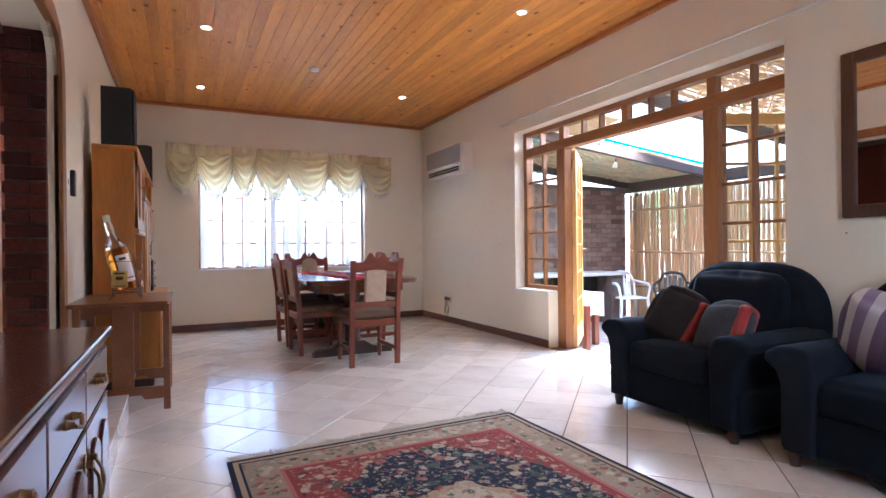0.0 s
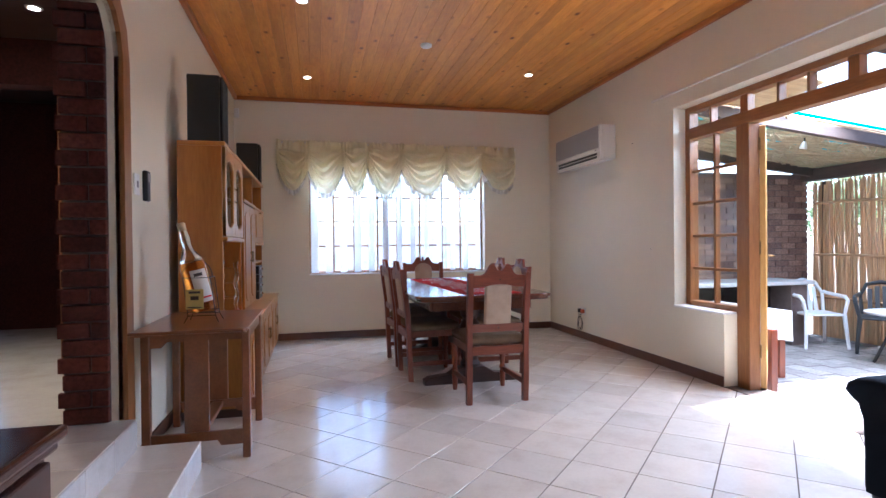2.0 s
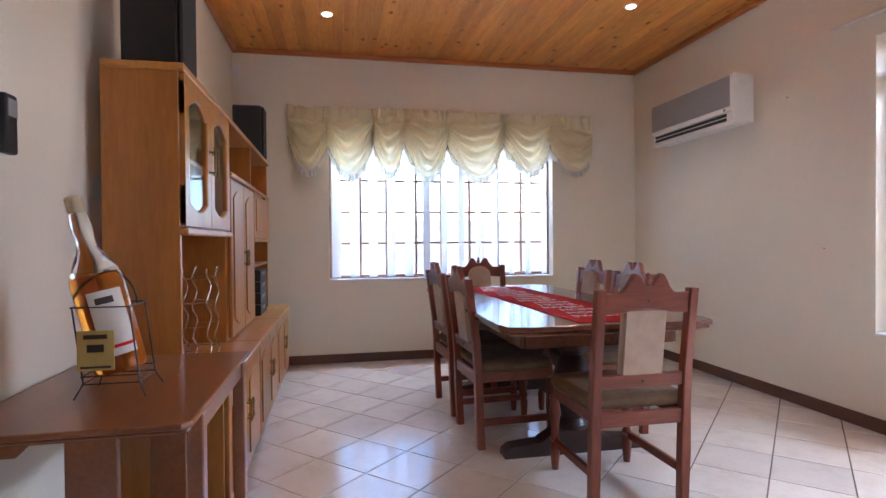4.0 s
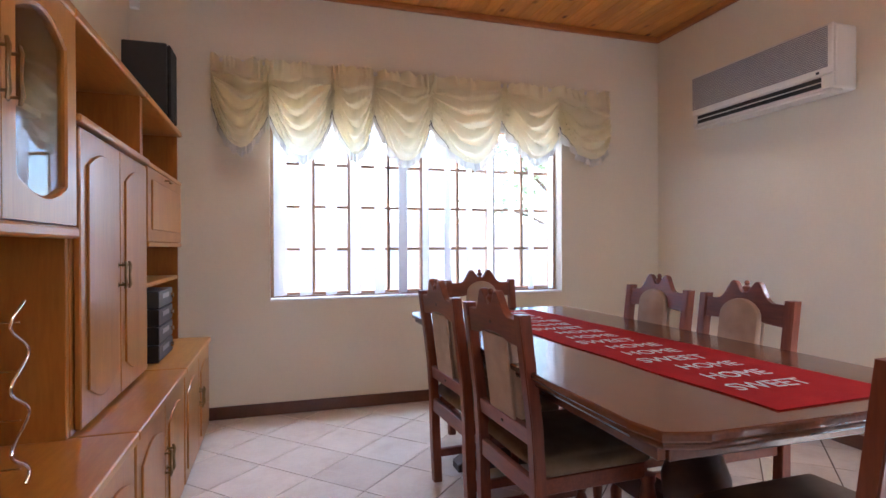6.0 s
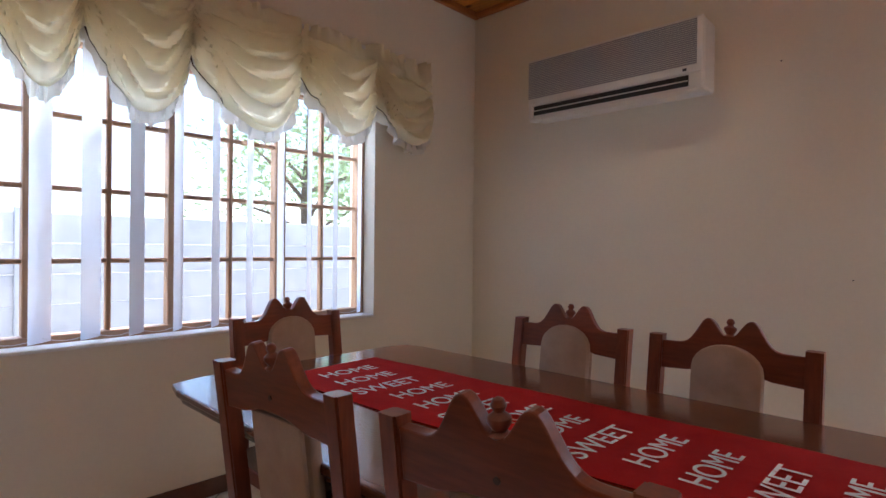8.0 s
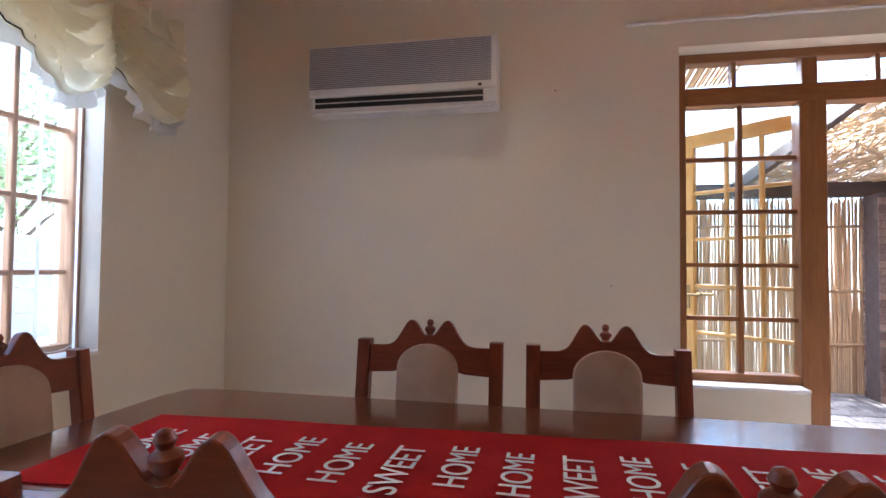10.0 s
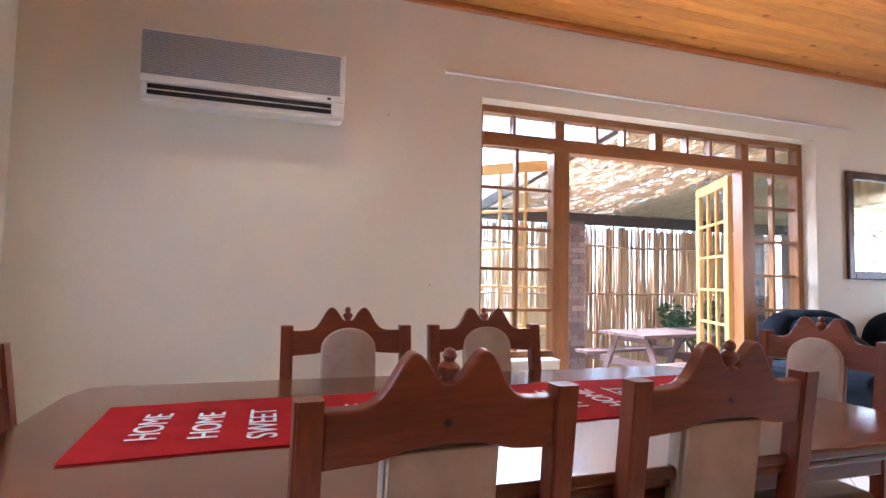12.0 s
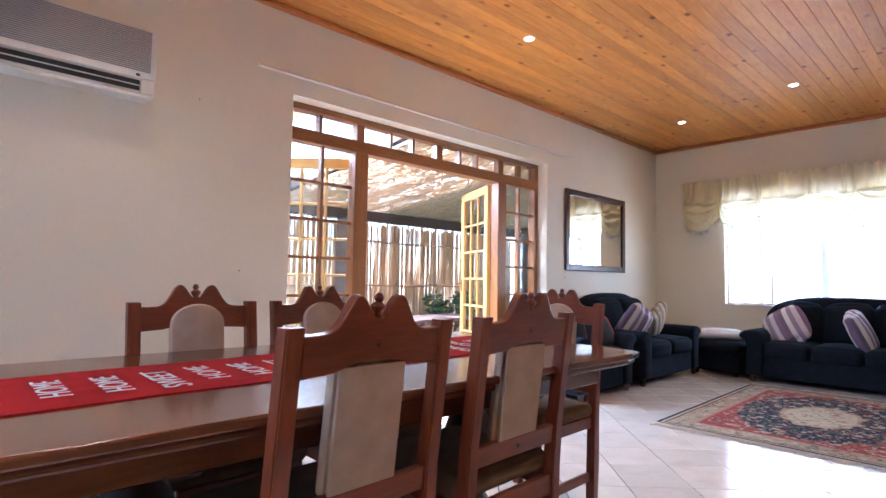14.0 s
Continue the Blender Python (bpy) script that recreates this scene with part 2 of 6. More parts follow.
TILE = tile_material("cream_floor_tile", (0.83, 0.755, 0.665), (0.72, 0.625, 0.535), 0.15)
GROUT = plain("brown_grout", (0.13, 0.095, 0.075), 0.9, 0.2, 6, 0.4)
RISER = tile_material("white_riser_tile", (0.74, 0.71, 0.68), (0.62, 0.58, 0.54), 0.2)
BRICK = brick_material("red_brick", (0.065, 0.018, 0.014), (0.17, 0.045, 0.03))
BRICK_OUT = brick_material("patio_brick", (0.16, 0.10, 0.085), (0.36, 0.24, 0.19))
MORTAR = plain("grey_mortar", (0.12, 0.09, 0.08), 0.95, 0.25, 10, 0.5)
GLASS = pane_glass("window_glass")
NAVY = cloth("navy_velour", (0.0075, 0.0095, 0.0145), (0.0135, 0.0165, 0.024), 500, 0.95, 0.13, gloss=0.08)
NAVY.node_tree.nodes["Principled BSDF"].inputs["Sheen Tint"].default_value = (0.16, 0.32, 0.48, 1)
BEIGE = cloth("beige_chair_fabric", (0.40, 0.29, 0.205), (0.55, 0.42, 0.31), 600, 0.9, 0.08)
KHAKI = cloth("khaki_seat_fabric", (0.13, 0.08, 0.046), (0.23, 0.155, 0.095), 600, 0.9, 0.05, gloss=0.12)
RED = cloth("red_runner_cloth", (0.52, 0.014, 0.012), (0.68, 0.03, 0.024), 900, 0.95, 0.03, gloss=0.1)
LETTER = plain("white_print", (0.78, 0.72, 0.70), 0.9, 0.1, 60, 0.3)
CURTAIN = sheer("cream_voile", (0.94, 0.89, 0.71), (1.0, 0.93, 0.70), 0.6)
FRILL = sheer("white_frill", (0.80, 0.77, 0.70), (0.85, 0.82, 0.75), 0.45)
BLIND = sheer("white_blind_vane", (0.86, 0.86, 0.88), (0.95, 0.96, 0.98), 0.7)
PLASTIC = plain("ivory_plastic", (0.72, 0.69, 0.63), 0.4, 0.03, 5, 0.03)
GREY_PLASTIC = plain("grey_plastic", (0.30, 0.28, 0.28), 0.5, 0.05, 5, 0.05)
BLACK = plain("black_plastic", (0.014, 0.014, 0.016), 0.4, 0.2, 8, 0.1)
BLACK_CLOTH = plain("speaker_cloth", (0.012, 0.012, 0.013), 0.95, 0.3, 30, 0.5, 600)
BRASS = plain("aged_brass", (0.27, 0.18, 0.09), 0.35, 0.2, 30, 0.1, 200, 1.0)
STEEL = plain("chrome_wire", (0.62, 0.61, 0.60), 0.22, 0.08, 30, 0.05, 200, 1.0)
MIRROR = plain("mirror_silver", (0.9, 0.9, 0.9), 0.01, 0.0, 1, 0.0, 10, 1.0)
MIRROR_FRAME = wood("dark_mirror_frame", (0.05, 0.022, 0.014), (0.11, 0.05, 0.03), 0.35, "Z", 9)
LAMP_GLOW = glow("lit_downlight", (1.0, 0.9, 0.72), 14.0)


# ---- mesh helpers ----
def part(name, bm, mat, parent=None, label="", smooth=False, at=None):
    me = bpy.data.meshes.new(name)
    bm.to_mesh(me)
    bm.free()
    for m in mat if isinstance(mat, (list, tuple)) else [mat]:
        me.materials.append(m)
    if smooth:
        me.polygons.foreach_set("use_smooth", [True] * len(me.polygons))
        me.set_sharp_from_angle(angle=radians(38))
    ob = new(name, me)
    if parent:
        ob.parent = parent
    if at:
        ob.matrix_basis = at
    if label:
        ob["label"] = label
    return ob


def same_mesh(name, ob, parent, at):
    """Another object on the same mesh."""
    o = new(name, ob.data)
    o.parent = parent
    o.matrix_basis = at
    if "label" in ob:
        o["label"] = ob["label"]
    return o


def thing(name, at, label, category, group="", kind=""):
    ob = new(name)
    ob.empty_display_size = 0.1
    ob.matrix_basis = at if isinstance(at, Matrix) else pose(*at)
    return tagged(ob, label, category, group, kind)


def merge(bm, tmp, m=None):
    if m is not None:
        bmesh.ops.transform(tmp, matrix=m, verts=tmp.verts)
    me = bpy.data.meshes.new("tmp")
    tmp.to_mesh(me)
    tmp.free()
    bm.from_mesh(me)
    bpy.data.meshes.remove(me)
    return bm


def box(x0, x1, y0, y1, z0, z1, bev=0.0, bm=None, m=None, seg=1):
    t = bmesh.new()
    bmesh.ops.create_cube(t, size=1, matrix=Matrix.Translation(((x0 + x1) / 2, (y0 + y1) / 2, (z0 + z1) / 2)) @ Matrix.Diagonal((x1 - x0, y1 - y0, z1 - z0, 1)))
    if bev:
        bmesh.ops.bevel(t, geom=t.edges[:], offset=bev, segments=seg, affect="EDGES", profile=0.5)
    if bm is None and m is None:
        return t
    return merge(bm if bm is not None else bmesh.new(), t, m)


def lathe(profile, seg=16, bm=None, m=None):
    """Turns rows of (radius, z) about z."""
    t = bmesh.new()
    rings = []
    for r, z in profile:
        rings.append([t.verts.new((r * math.cos(k * math.tau / seg), r * math.sin(k * math.tau / seg), z)) for k in range(seg)])
    for a, b in zip(rings, rings[1:]):
        for k in range(seg):
            t.faces.new((a[k], a[(k + 1) % seg], b[(k + 1) % seg], b[k]))
    t.faces.new(rings[0][::-1])
    t.faces.new(rings[-1])
    if bm is None and m is None:
        return t
    return merge(bm if bm is not None else bmesh.new(), t, m)


def tube(points, r, seg=8, bm=None, ends=True):
    """A rod of radius r (one, or one a point) along points."""
    t = bmesh.new() if bm is None else bm
    pts = [Vector(p) for p in points]
    rs = r if isinstance(r, (list, tuple)) else [r] * len(pts)
    rings, up = [], None
    for k, p in enumerate(pts):
        d = (pts[min(k + 1, len(pts) - 1)] - pts[max(k - 1, 0)]).normalized()
        if up is None:
            up = d.orthogonal().normalized()
        up = (up - d * up.dot(d)).normalized()
        side = d.cross(up)
        rings.append([t.verts.new(p + rs[k] * (up * math.cos(a) + side * math.sin(a))) for a in (j * math.tau / seg for j in range(seg))])
    for a, b in zip(rings, rings[1:]):
        for k in range(seg):
            t.faces.new((a[k], a[(k + 1) % seg], b[(k + 1) % seg], b[k]))
    if ends:
        t.faces.new(rings[0][::-1])
        t.faces.new(rings[-1])
    return t


def slab(outline, depth, axis="y", bev=0.0, m=None, bm=None):
    """A flat shape of (a, b) points with thickness: axis y: a is x, b is z; axis z: a is x, b is y; axis x: a is y, b is z."""
    t = bmesh.new()
    to3 = {"y": lambda a, b: (a, -depth / 2, b), "z": lambda a, b: (a, b, -depth / 2), "x": lambda a, b: (-depth / 2, a, b)}[axis]
    move = {"y": (0, depth, 0), "z": (0, 0, depth), "x": (depth, 0, 0)}[axis]
    f = t.faces.new([t.verts.new(to3(a, b)) for a, b in outline])
    ex = bmesh.ops.extrude_face_region(t, geom=[f])
    bmesh.ops.translate(t, vec=move, verts=[v for v in ex["geom"] if isinstance(v, bmesh.types.BMVert)])
    bmesh.ops.recalc_face_normals(t, faces=t.faces[:])
    if bev:
        rim = [e for e in t.edges if len(e.link_faces) == 2 and e.calc_face_angle() > 0.8 and any(len(fc.verts) > 4 for fc in e.link_faces)]
        bmesh.ops.bevel(t, geom=rim, offset=bev, segments=2, affect="EDGES", profile=0.5)
    if bm is None and m is None:
        return t
    return merge(bm if bm is not None else bmesh.new(), t, m)


def pillow_box(sx, sy, sz, r, n=5, flat=4, puff=0.0, wob=0.0, seed=0.0):
    """A rounded block round the origin; puff swells the faces, wob makes them uneven."""
    t = bmesh.new()
    r = min(r, sx / 2, sy / 2, sz / 2)

    def line(s):
        h = s / 2
        edge = [-h + r * (1 - math.cos(k * math.pi / 2 / n)) if False else -h + r * k / n for k in range(n)]
        mid = [-h + r + (s - 2 * r) * k / flat for k in range(flat + 1)]
        return edge + mid + [-e for e in edge[::-1]]

    lx, ly, lz = line(sx), line(sy), line(sz)
    seen = {}

    def vert(x, y, z):
        key = (round(x, 5), round(y, 5), round(z, 5))
        if key not in seen:
            p = Vector((x, y, z))
            c = Vector([max(-s / 2 + r, min(s / 2 - r, q)) for s, q in zip((sx, sy, sz), p)])
            d = p - c
            q = c + d.normalized() * r if d.length > 1e-9 else p
            if puff:
                u, v, w = 2 * x / sx, 2 * y / sy, 2 * z / sz
                q += Vector((u * (1 - v * v) * (1 - w * w), v * (1 - u * u) * (1 - w * w), w * (1 - u * u) * (1 - v * v))) * puff
            if wob:
                nn = noise.noise(q * 4 + Vector((seed, 0, 0))) + 0.5 * noise.noise(q * 9 + Vector((0, seed, 0)))
                q += q.normalized() * nn * wob
            seen[key] = t.verts.new(q)
        return seen[key]

    def sheet(la, lb, f):
        for a0, a1 in zip(la, la[1:]):
            for b0, b1 in zip(lb, lb[1:]):
                t.faces.new([vert(*f(a, b)) for a, b in ((a0, b0), (a1, b0), (a1, b1), (a0, b1))])

    for s in (-1, 1):
        sheet(lx, ly, lambda a, b: (a, b, s * sz / 2))
        sheet(lx, lz, lambda a, b: (a, s * sy / 2, b))
        sheet(ly, lz, lambda a, b: (s * sx / 2, a, b))
    bmesh.ops.recalc_face_normals(t, faces=t.faces[:])
    return t


def shaped(bm, m):
    bmesh.ops.transform(bm, matrix=m, verts=bm.verts)
    return bm


def text_mesh(words, size):
    """Letters as a thin mesh, centred on the origin, in the xy plane."""
    cu = bpy.data.curves.new("letters", "FONT")
    cu.body, cu.size, cu.align_x, cu.align_y, cu.extrude = words, size, "CENTER", "CENTER", 0.0004
    ob = new("letters", cu)
    bpy.context.view_layer.update()
    me = bpy.data.meshes.new_from_object(ob.evaluated_get(bpy.context.evaluated_depsgraph_get()))
    bpy.data.objects.remove(ob)
    return me


# ---- the plan ----
XW, XE, YS, YN, TOP = -0.30, 3.76, -0.02, 8.24, 2.95
T = 0.25


def structure(name, bm, mat, label, category):
    return tagged(part(name, bm, mat), label, category, kind="structure")


def pieces(boxes, bev=0.0):
    bm = bmesh.new()
    for b in boxes:
        box(*b, bev=bev, bm=bm)
    return bm


# far wall with its window
WX0, WX1, WZ0, WZ1 = 0.555, 2.82, 0.786, 2.12
structure("wall_north", pieces([(XW - T, WX0, YN, YN + T, -0.1, TOP), (WX1, XE + T, YN, YN + T, -0.1, TOP), (WX0, WX1, YN, YN + T, -0.1, WZ0), (WX0, WX1, YN, YN + T, WZ1, TOP)]), WALL, "cream painted plaster wall with a wide window", "wall")
# door wall
DY0, DY1, DZ1 = 2.60, 5.63, 2.346
PY0, PY1, SILL = 3.141, 5.03, 0.573
structure("wall_east", pieces([(XE, XE + T, YS - T, DY0, -0.1, TOP), (XE, XE + T, DY1, YN, -0.1, TOP), (XE, XE + T, DY0, DY1, DZ1, TOP), (XE, XE + T, DY0, PY0, -0.1, SILL), (XE, XE + T, PY1, DY1, -0.1, SILL)]), WALL, "cream painted plaster wall with wide glazed doors", "wall")
# back wall with its window
BX0, BX1, BZ0, BZ1 = 0.90, 2.85, 0.80, 2.1
structure("wall_south", pieces([(XW - T, BX0, YS - T, YS, -0.1, TOP), (BX1, XE, YS - T, YS, -0.1, TOP), (BX0, BX1, YS - T, YS, -0.1, BZ0), (BX0, BX1, YS - T, YS, BZ1, TOP)]), WALL, "cream painted plaster wall with a window", "wall")
# wall of the hall opening
HY0, HY1, HZ = 3.14, 4.37, 2.33
w = pieces([(XW - T, XW, YS, HY0, -0.1, TOP), (XW - T, XW, HY1, YN, -0.1, TOP), (XW - T, XW, HY0, HY1, HZ, TOP)])
for y, s in ((HY0, 1), (HY1, -1)):
    slab([(y, HZ), (y + s * 0.20, HZ), (y + s * 0.09, HZ - 0.05), (y + s * 0.03, HZ - 0.13), (y, HZ - 0.24)], 0.05, "x", m=Matrix.Translation((XW - 0.025, 0, 0)), bm=w)
structure("wall_west", w, WALL, "cream painted plaster wall with an arched opening", "wall")

# ceiling of tongued and grooved boards
bm = bmesh.new()
x = XW
while x < XE - 0.001:
    x1 = min(x + 0.1, XE)
    a, b = x + 0.0004, x1 - 0.0004
    rows = [(a, TOP + 0.02), (a, TOP + 0.003), (a + 0.003, TOP), (b - 0.003, TOP), (b, TOP + 0.003), (b, TOP + 0.02)]
    lo, hi = [bm.verts.new((p, YS, q)) for p, q in rows], [bm.verts.new((p, YN, q)) for p, q in rows]
    for k in range(5):
        bm.faces.new((lo[k], hi[k], hi[k + 1], lo[k + 1]))
    x += 0.1
box(XW - T, XE + T, YS - T, YN + T, TOP + 0.02, TOP + 0.2, bm=bm)
structure("ceiling", bm, PINE_CEIL, "varnished knotty pine board ceiling", "ceiling")
CW = 0.045
for name, b, m in (("trim_north", (XW, XE, YN - CW, YN, TOP - CW, TOP), CORNICE_X), ("trim_south", (XW, XE, YS, YS + CW, TOP - CW, TOP), CORNICE_X), ("trim_east", (XE - CW, XE, YS + CW, YN - CW, TOP - CW, TOP), CORNICE), ("trim_west", (XW, XW + CW, YS + CW, YN - CW, TOP - CW, TOP), CORNICE)):
    structure(name, box(*b, bev=0.012, seg=2), m, "narrow stained wooden cornice under the ceiling", "cornice")
SK, SH = 0.014, 0.085
for name, b in (("baseboard_north", (XW, XE, YN - SK, YN, 0, SH)), ("baseboard_east_far", (XE - SK, XE, PY1, YN - SK, 0, SH)), ("baseboard_east_near", (XE - SK, XE, YS, PY0, 0, SH)), ("baseboard_south", (XW, XE - SK, YS, YS + SK, 0, SH)), ("baseboard_west_far", (XW, XW + SK, 4.43, YN - SK, 0, SH)), ("baseboard_west_near", (XW, XW + SK, YS + SK, 2.80, 0, SH))):
    structure(name, box(*b, bev=0.004), SKIRT, "dark brown skirting along the wall", "skirting")

# floor bed under the tiles
structure("floor", box(XW - T, XE + T, YS - T, YN + T, -0.1, -0.004), GROUT, "cream ceramic tiles laid diagonally with brown grout", "floor")

# ---- glazed doors to the patio ----
FX0, FX1 = 3.88, 3.97
doors = thing("door_1", (0, 0, 0), "wide wooden patio door frame with side lights and top lights", "door frame", kind="structure")


def bars(name, list_of, mat, parent, bev=0.004):
    return [part(name, box(*b, bev=bev), mat, parent) for b in list_of]


def pane(x, y0, y1, z0, z1, parent, along="y"):
    b = (x - 0.002, x + 0.002, y0, y1, z0, z1) if along == "y" else (y0, y1, x - 0.002, x + 0.002, z0, z1)
    ob = part("pane", box(*b), GLASS, parent)
    ob.visible_shadow = False
    return ob


RAIL0, RAIL1 = 2.06, 2.157
PS0, PS1, PN0, PN1 = 3.151, 3.279, 4.892, 5.02
bars("post", [(FX0, FX1, DY0, DY0 + 0.06, SILL, DZ1), (FX0, FX1, DY1 - 0.06, DY1, SILL, DZ1), (FX0 - 0.01, FX1, PS0, PS1, 0, RAIL0), (FX0 - 0.01, FX1, PN0, PN1, 0, RAIL0)], FRAME_WOOD, doors)
bars("rail", [(FX0, FX1, DY0 + 0.06, DY1 - 0.06, DZ1 - 0.05, DZ1), (FX0 - 0.008, FX1, DY0 + 0.06, DY1 - 0.06, RAIL0, RAIL1), (FX0, FX1, DY0 + 0.06, PS0, SILL, SILL + 0.06), (FX0, FX1, PN1, DY1 - 0.06, SILL, SILL + 0.06)], FRAME_WOOD_H, doors)
cuts = [DY0 + 0.06, 2.905, 3.22, 3.574, 3.81, 4.086, 4.40, 4.646, 4.961, 5.325, DY1 - 0.06]
bars("glazing_bar", [(FX0 + 0.01, FX1 - 0.01, c - (0.038 if k in (1, 4, 7) else 0.012), c + (0.038 if k in (1, 4, 7) else 0.012), RAIL1, DZ1 - 0.05) for k, c in enumerate(cuts[1:-1])], FRAME_WOOD, doors)
for a, b in zip(cuts, cuts[1:]):
    pane(3.93, a, b, RAIL1, DZ1 - 0.05, doors)
for a, b in ((DY0 + 0.06, PS0), (PN1, DY1 - 0.06)):
    bars("glazing_bar", [(FX0 + 0.02, FX1 - 0.02, (a + b) / 2 - 0.013, (a + b) / 2 + 0.013, SILL + 0.06, RAIL0)], FRAME_WOOD, doors)
    hz = (RAIL0 - SILL - 0.06) / 5
    bars("glazing_bar", [(FX0 + 0.024, FX1 - 0.024, a, b, SILL + 0.06 + hz * k - 0.012, SILL + 0.06 + hz * k + 0.012) for k in range(1, 5)], FRAME_WOOD_H, doors)
    for k in range(5):
        for p, q in ((a, (a + b) / 2), ((a + b) / 2, b)):
            pane(3.925, p, q, SILL + 0.06 + hz * k, SILL + 0.06 + hz * (k + 1), doors)


def door_leaf(at, handed):
    """A glazed leaf that swings out; local y runs from the hinge along the leaf."""
    leaf = thing("door_leaf", at, "golden wooden patio door leaf with small panes, standing open", "door", "patio door leaves")
    W, H, th = 0.79, 2.045, 0.042
    bars("stile", [(-th / 2, th / 2, 0, 0.085, 0.012, H), (-th / 2, th / 2, W - 0.085, W, 0.012, H)], LEAF_WOOD, leaf)
    bars("leaf_rail", [(-th / 2, th / 2, 0.085, W - 0.085, H - 0.085, H), (-th / 2, th / 2, 0.085, W - 0.085, 0.012, 0.19)], LEAF_WOOD, leaf)
    ys = [0.085 + (W - 0.17) * k / 3 for k in range(4)]
    zs = [0.19 + (H - 0.275) * k / 6 for k in range(7)]
    bars("glazing_bar", [(-0.016, 0.016, y - 0.011, y + 0.011, 0.19, H - 0.085) for y in ys[1:-1]], LEAF_WOOD, leaf)
    bars("glazing_bar", [(-0.015, 0.015, 0.085, W - 0.085, z - 0.011, z + 0.011) for z in zs[1:-1]], LEAF_WOOD, leaf)
    for a, b in zip(ys, ys[1:]):
        for c, d in zip(zs, zs[1:]):
            pane(0, a, b, c, d, leaf)
    bm = tube([(0.022, W - 0.045, 1.02), (0.07, W - 0.045, 1.02), (0.07, W - 0.16, 1.02)], 0.009)
    tube([(-0.022, W - 0.045, 1.02), (-0.07, W - 0.045, 1.02), (-0.07, W - 0.16, 1.02)], 0.009, bm=bm)
    box(-0.026, 0.026, W - 0.06, W - 0.03, 0.93, 1.08, bm=bm)
    part("handle", bm, BRASS, leaf, "brass lever handle", True)
    for z in (0.25, 1.05, 1.85):
        part("hinge", lathe([(0.008, z), (0.008, z + 0.1)], 8, m=Matrix.Translation((0.02 * handed, -0.006, 0)), bm=bmesh.new()), BRASS, leaf)
    return leaf


door_leaf((3.985, 4.88, 0, 0, 0, -45), -1)
door_leaf((3.985, 3.29, 0, 0, 0, -115.6), 1)
structure("door_sill_step", box(XE + 0.0, 4.02, PY0 + 0.0, PY1, -0.3, 0.004), GROUT, "brown stone threshold of the patio doors", "threshold")
# plaster sill boards
for name, y0, y1 in (("window_sill_east_a", DY0 + 0.002, PY0), ("window_sill_east_b", PY1, DY1 - 0.002)):
    structure(name, box(XE - 0.012, FX0, y0, y1, SILL, SILL + 0.018, bev=0.004), WHITE, "white painted sill", "sill")


# ---- windows ----
def casement(name, x0, x1, z0, z1, y, cells, cols, rows, label):
    win = thing(name, (0, 0, 0), label, "window", kind="structure")
    f = 0.05
    bars("window_frame", [(x0, x0 + f, y, y + 0.07, z0, z1), (x1 - f, x1, y, y + 0.07, z0, z1)], WIN_WOOD, win)
    bars("window_frame", [(x0 + f, x1 - f, y, y + 0.07, z1 - f, z1), (x0 + f, x1 - f, y, y + 0.07, z0, z0 + f)], WIN_WOOD, win)
    step = (x1 - x0 - f) / cells
    edges = [x0 + f / 2 + step * k for k in range(cells + 1)]
    bars("mullion", [(e - 0.032, e + 0.032, y + 0.002, y + 0.066, z0 + f, z1 - f) for e in edges[1:-1]], WIN_WOOD, win)
    for a, b in zip(edges, edges[1:]):
        a, b = a + 0.03, b - 0.03
        hz = (z1 - z0 - 2 * f) / rows
        bars("glazing_bar", [(a + (b - a) * k / cols - 0.011, a + (b - a) * k / cols + 0.011, y + 0.015, y + 0.05, z0 + f, z1 - f) for k in range(1, cols)], WIN_WOOD, win)
        bars("glazing_bar", [(a, b, y + 0.017, y + 0.048, z0 + f + hz * k - 0.011, z0 + f + hz * k + 0.011) for k in range(1, rows)], WIN_WOOD, win)
        for k in range(cols):
            for r in range(rows):
                pane(y + 0.033, a + (b - a) * k / cols, a + (b - a) * (k + 1) / cols, z0 + f + hz * r, z0 + f + hz * (r + 1), win, "x")
    return win


casement("window_1", WX0, WX1, WZ0, WZ1, YN + 0.10, 4, 2, 4, "wooden casement window with small panes")
casement("window_2", BX0, BX1, BZ0, BZ1, YS - 0.17, 4, 2, 4, "wooden casement window with small panes")
structure("window_sill_north", box(WX0 + 0.002, WX1 - 0.002, YN - 0.012, YN + 0.1, WZ0, WZ0 + 0.016, bev=0.004), WHITE, "white painted window sill", "sill")
structure("window_sill_south", box(BX0 + 0.002, BX1 - 0.002, YS - 0.1, YS + 0.012, BZ0, BZ0 + 0.016, bev=0.004), WHITE, "white painted window sill", "sill")


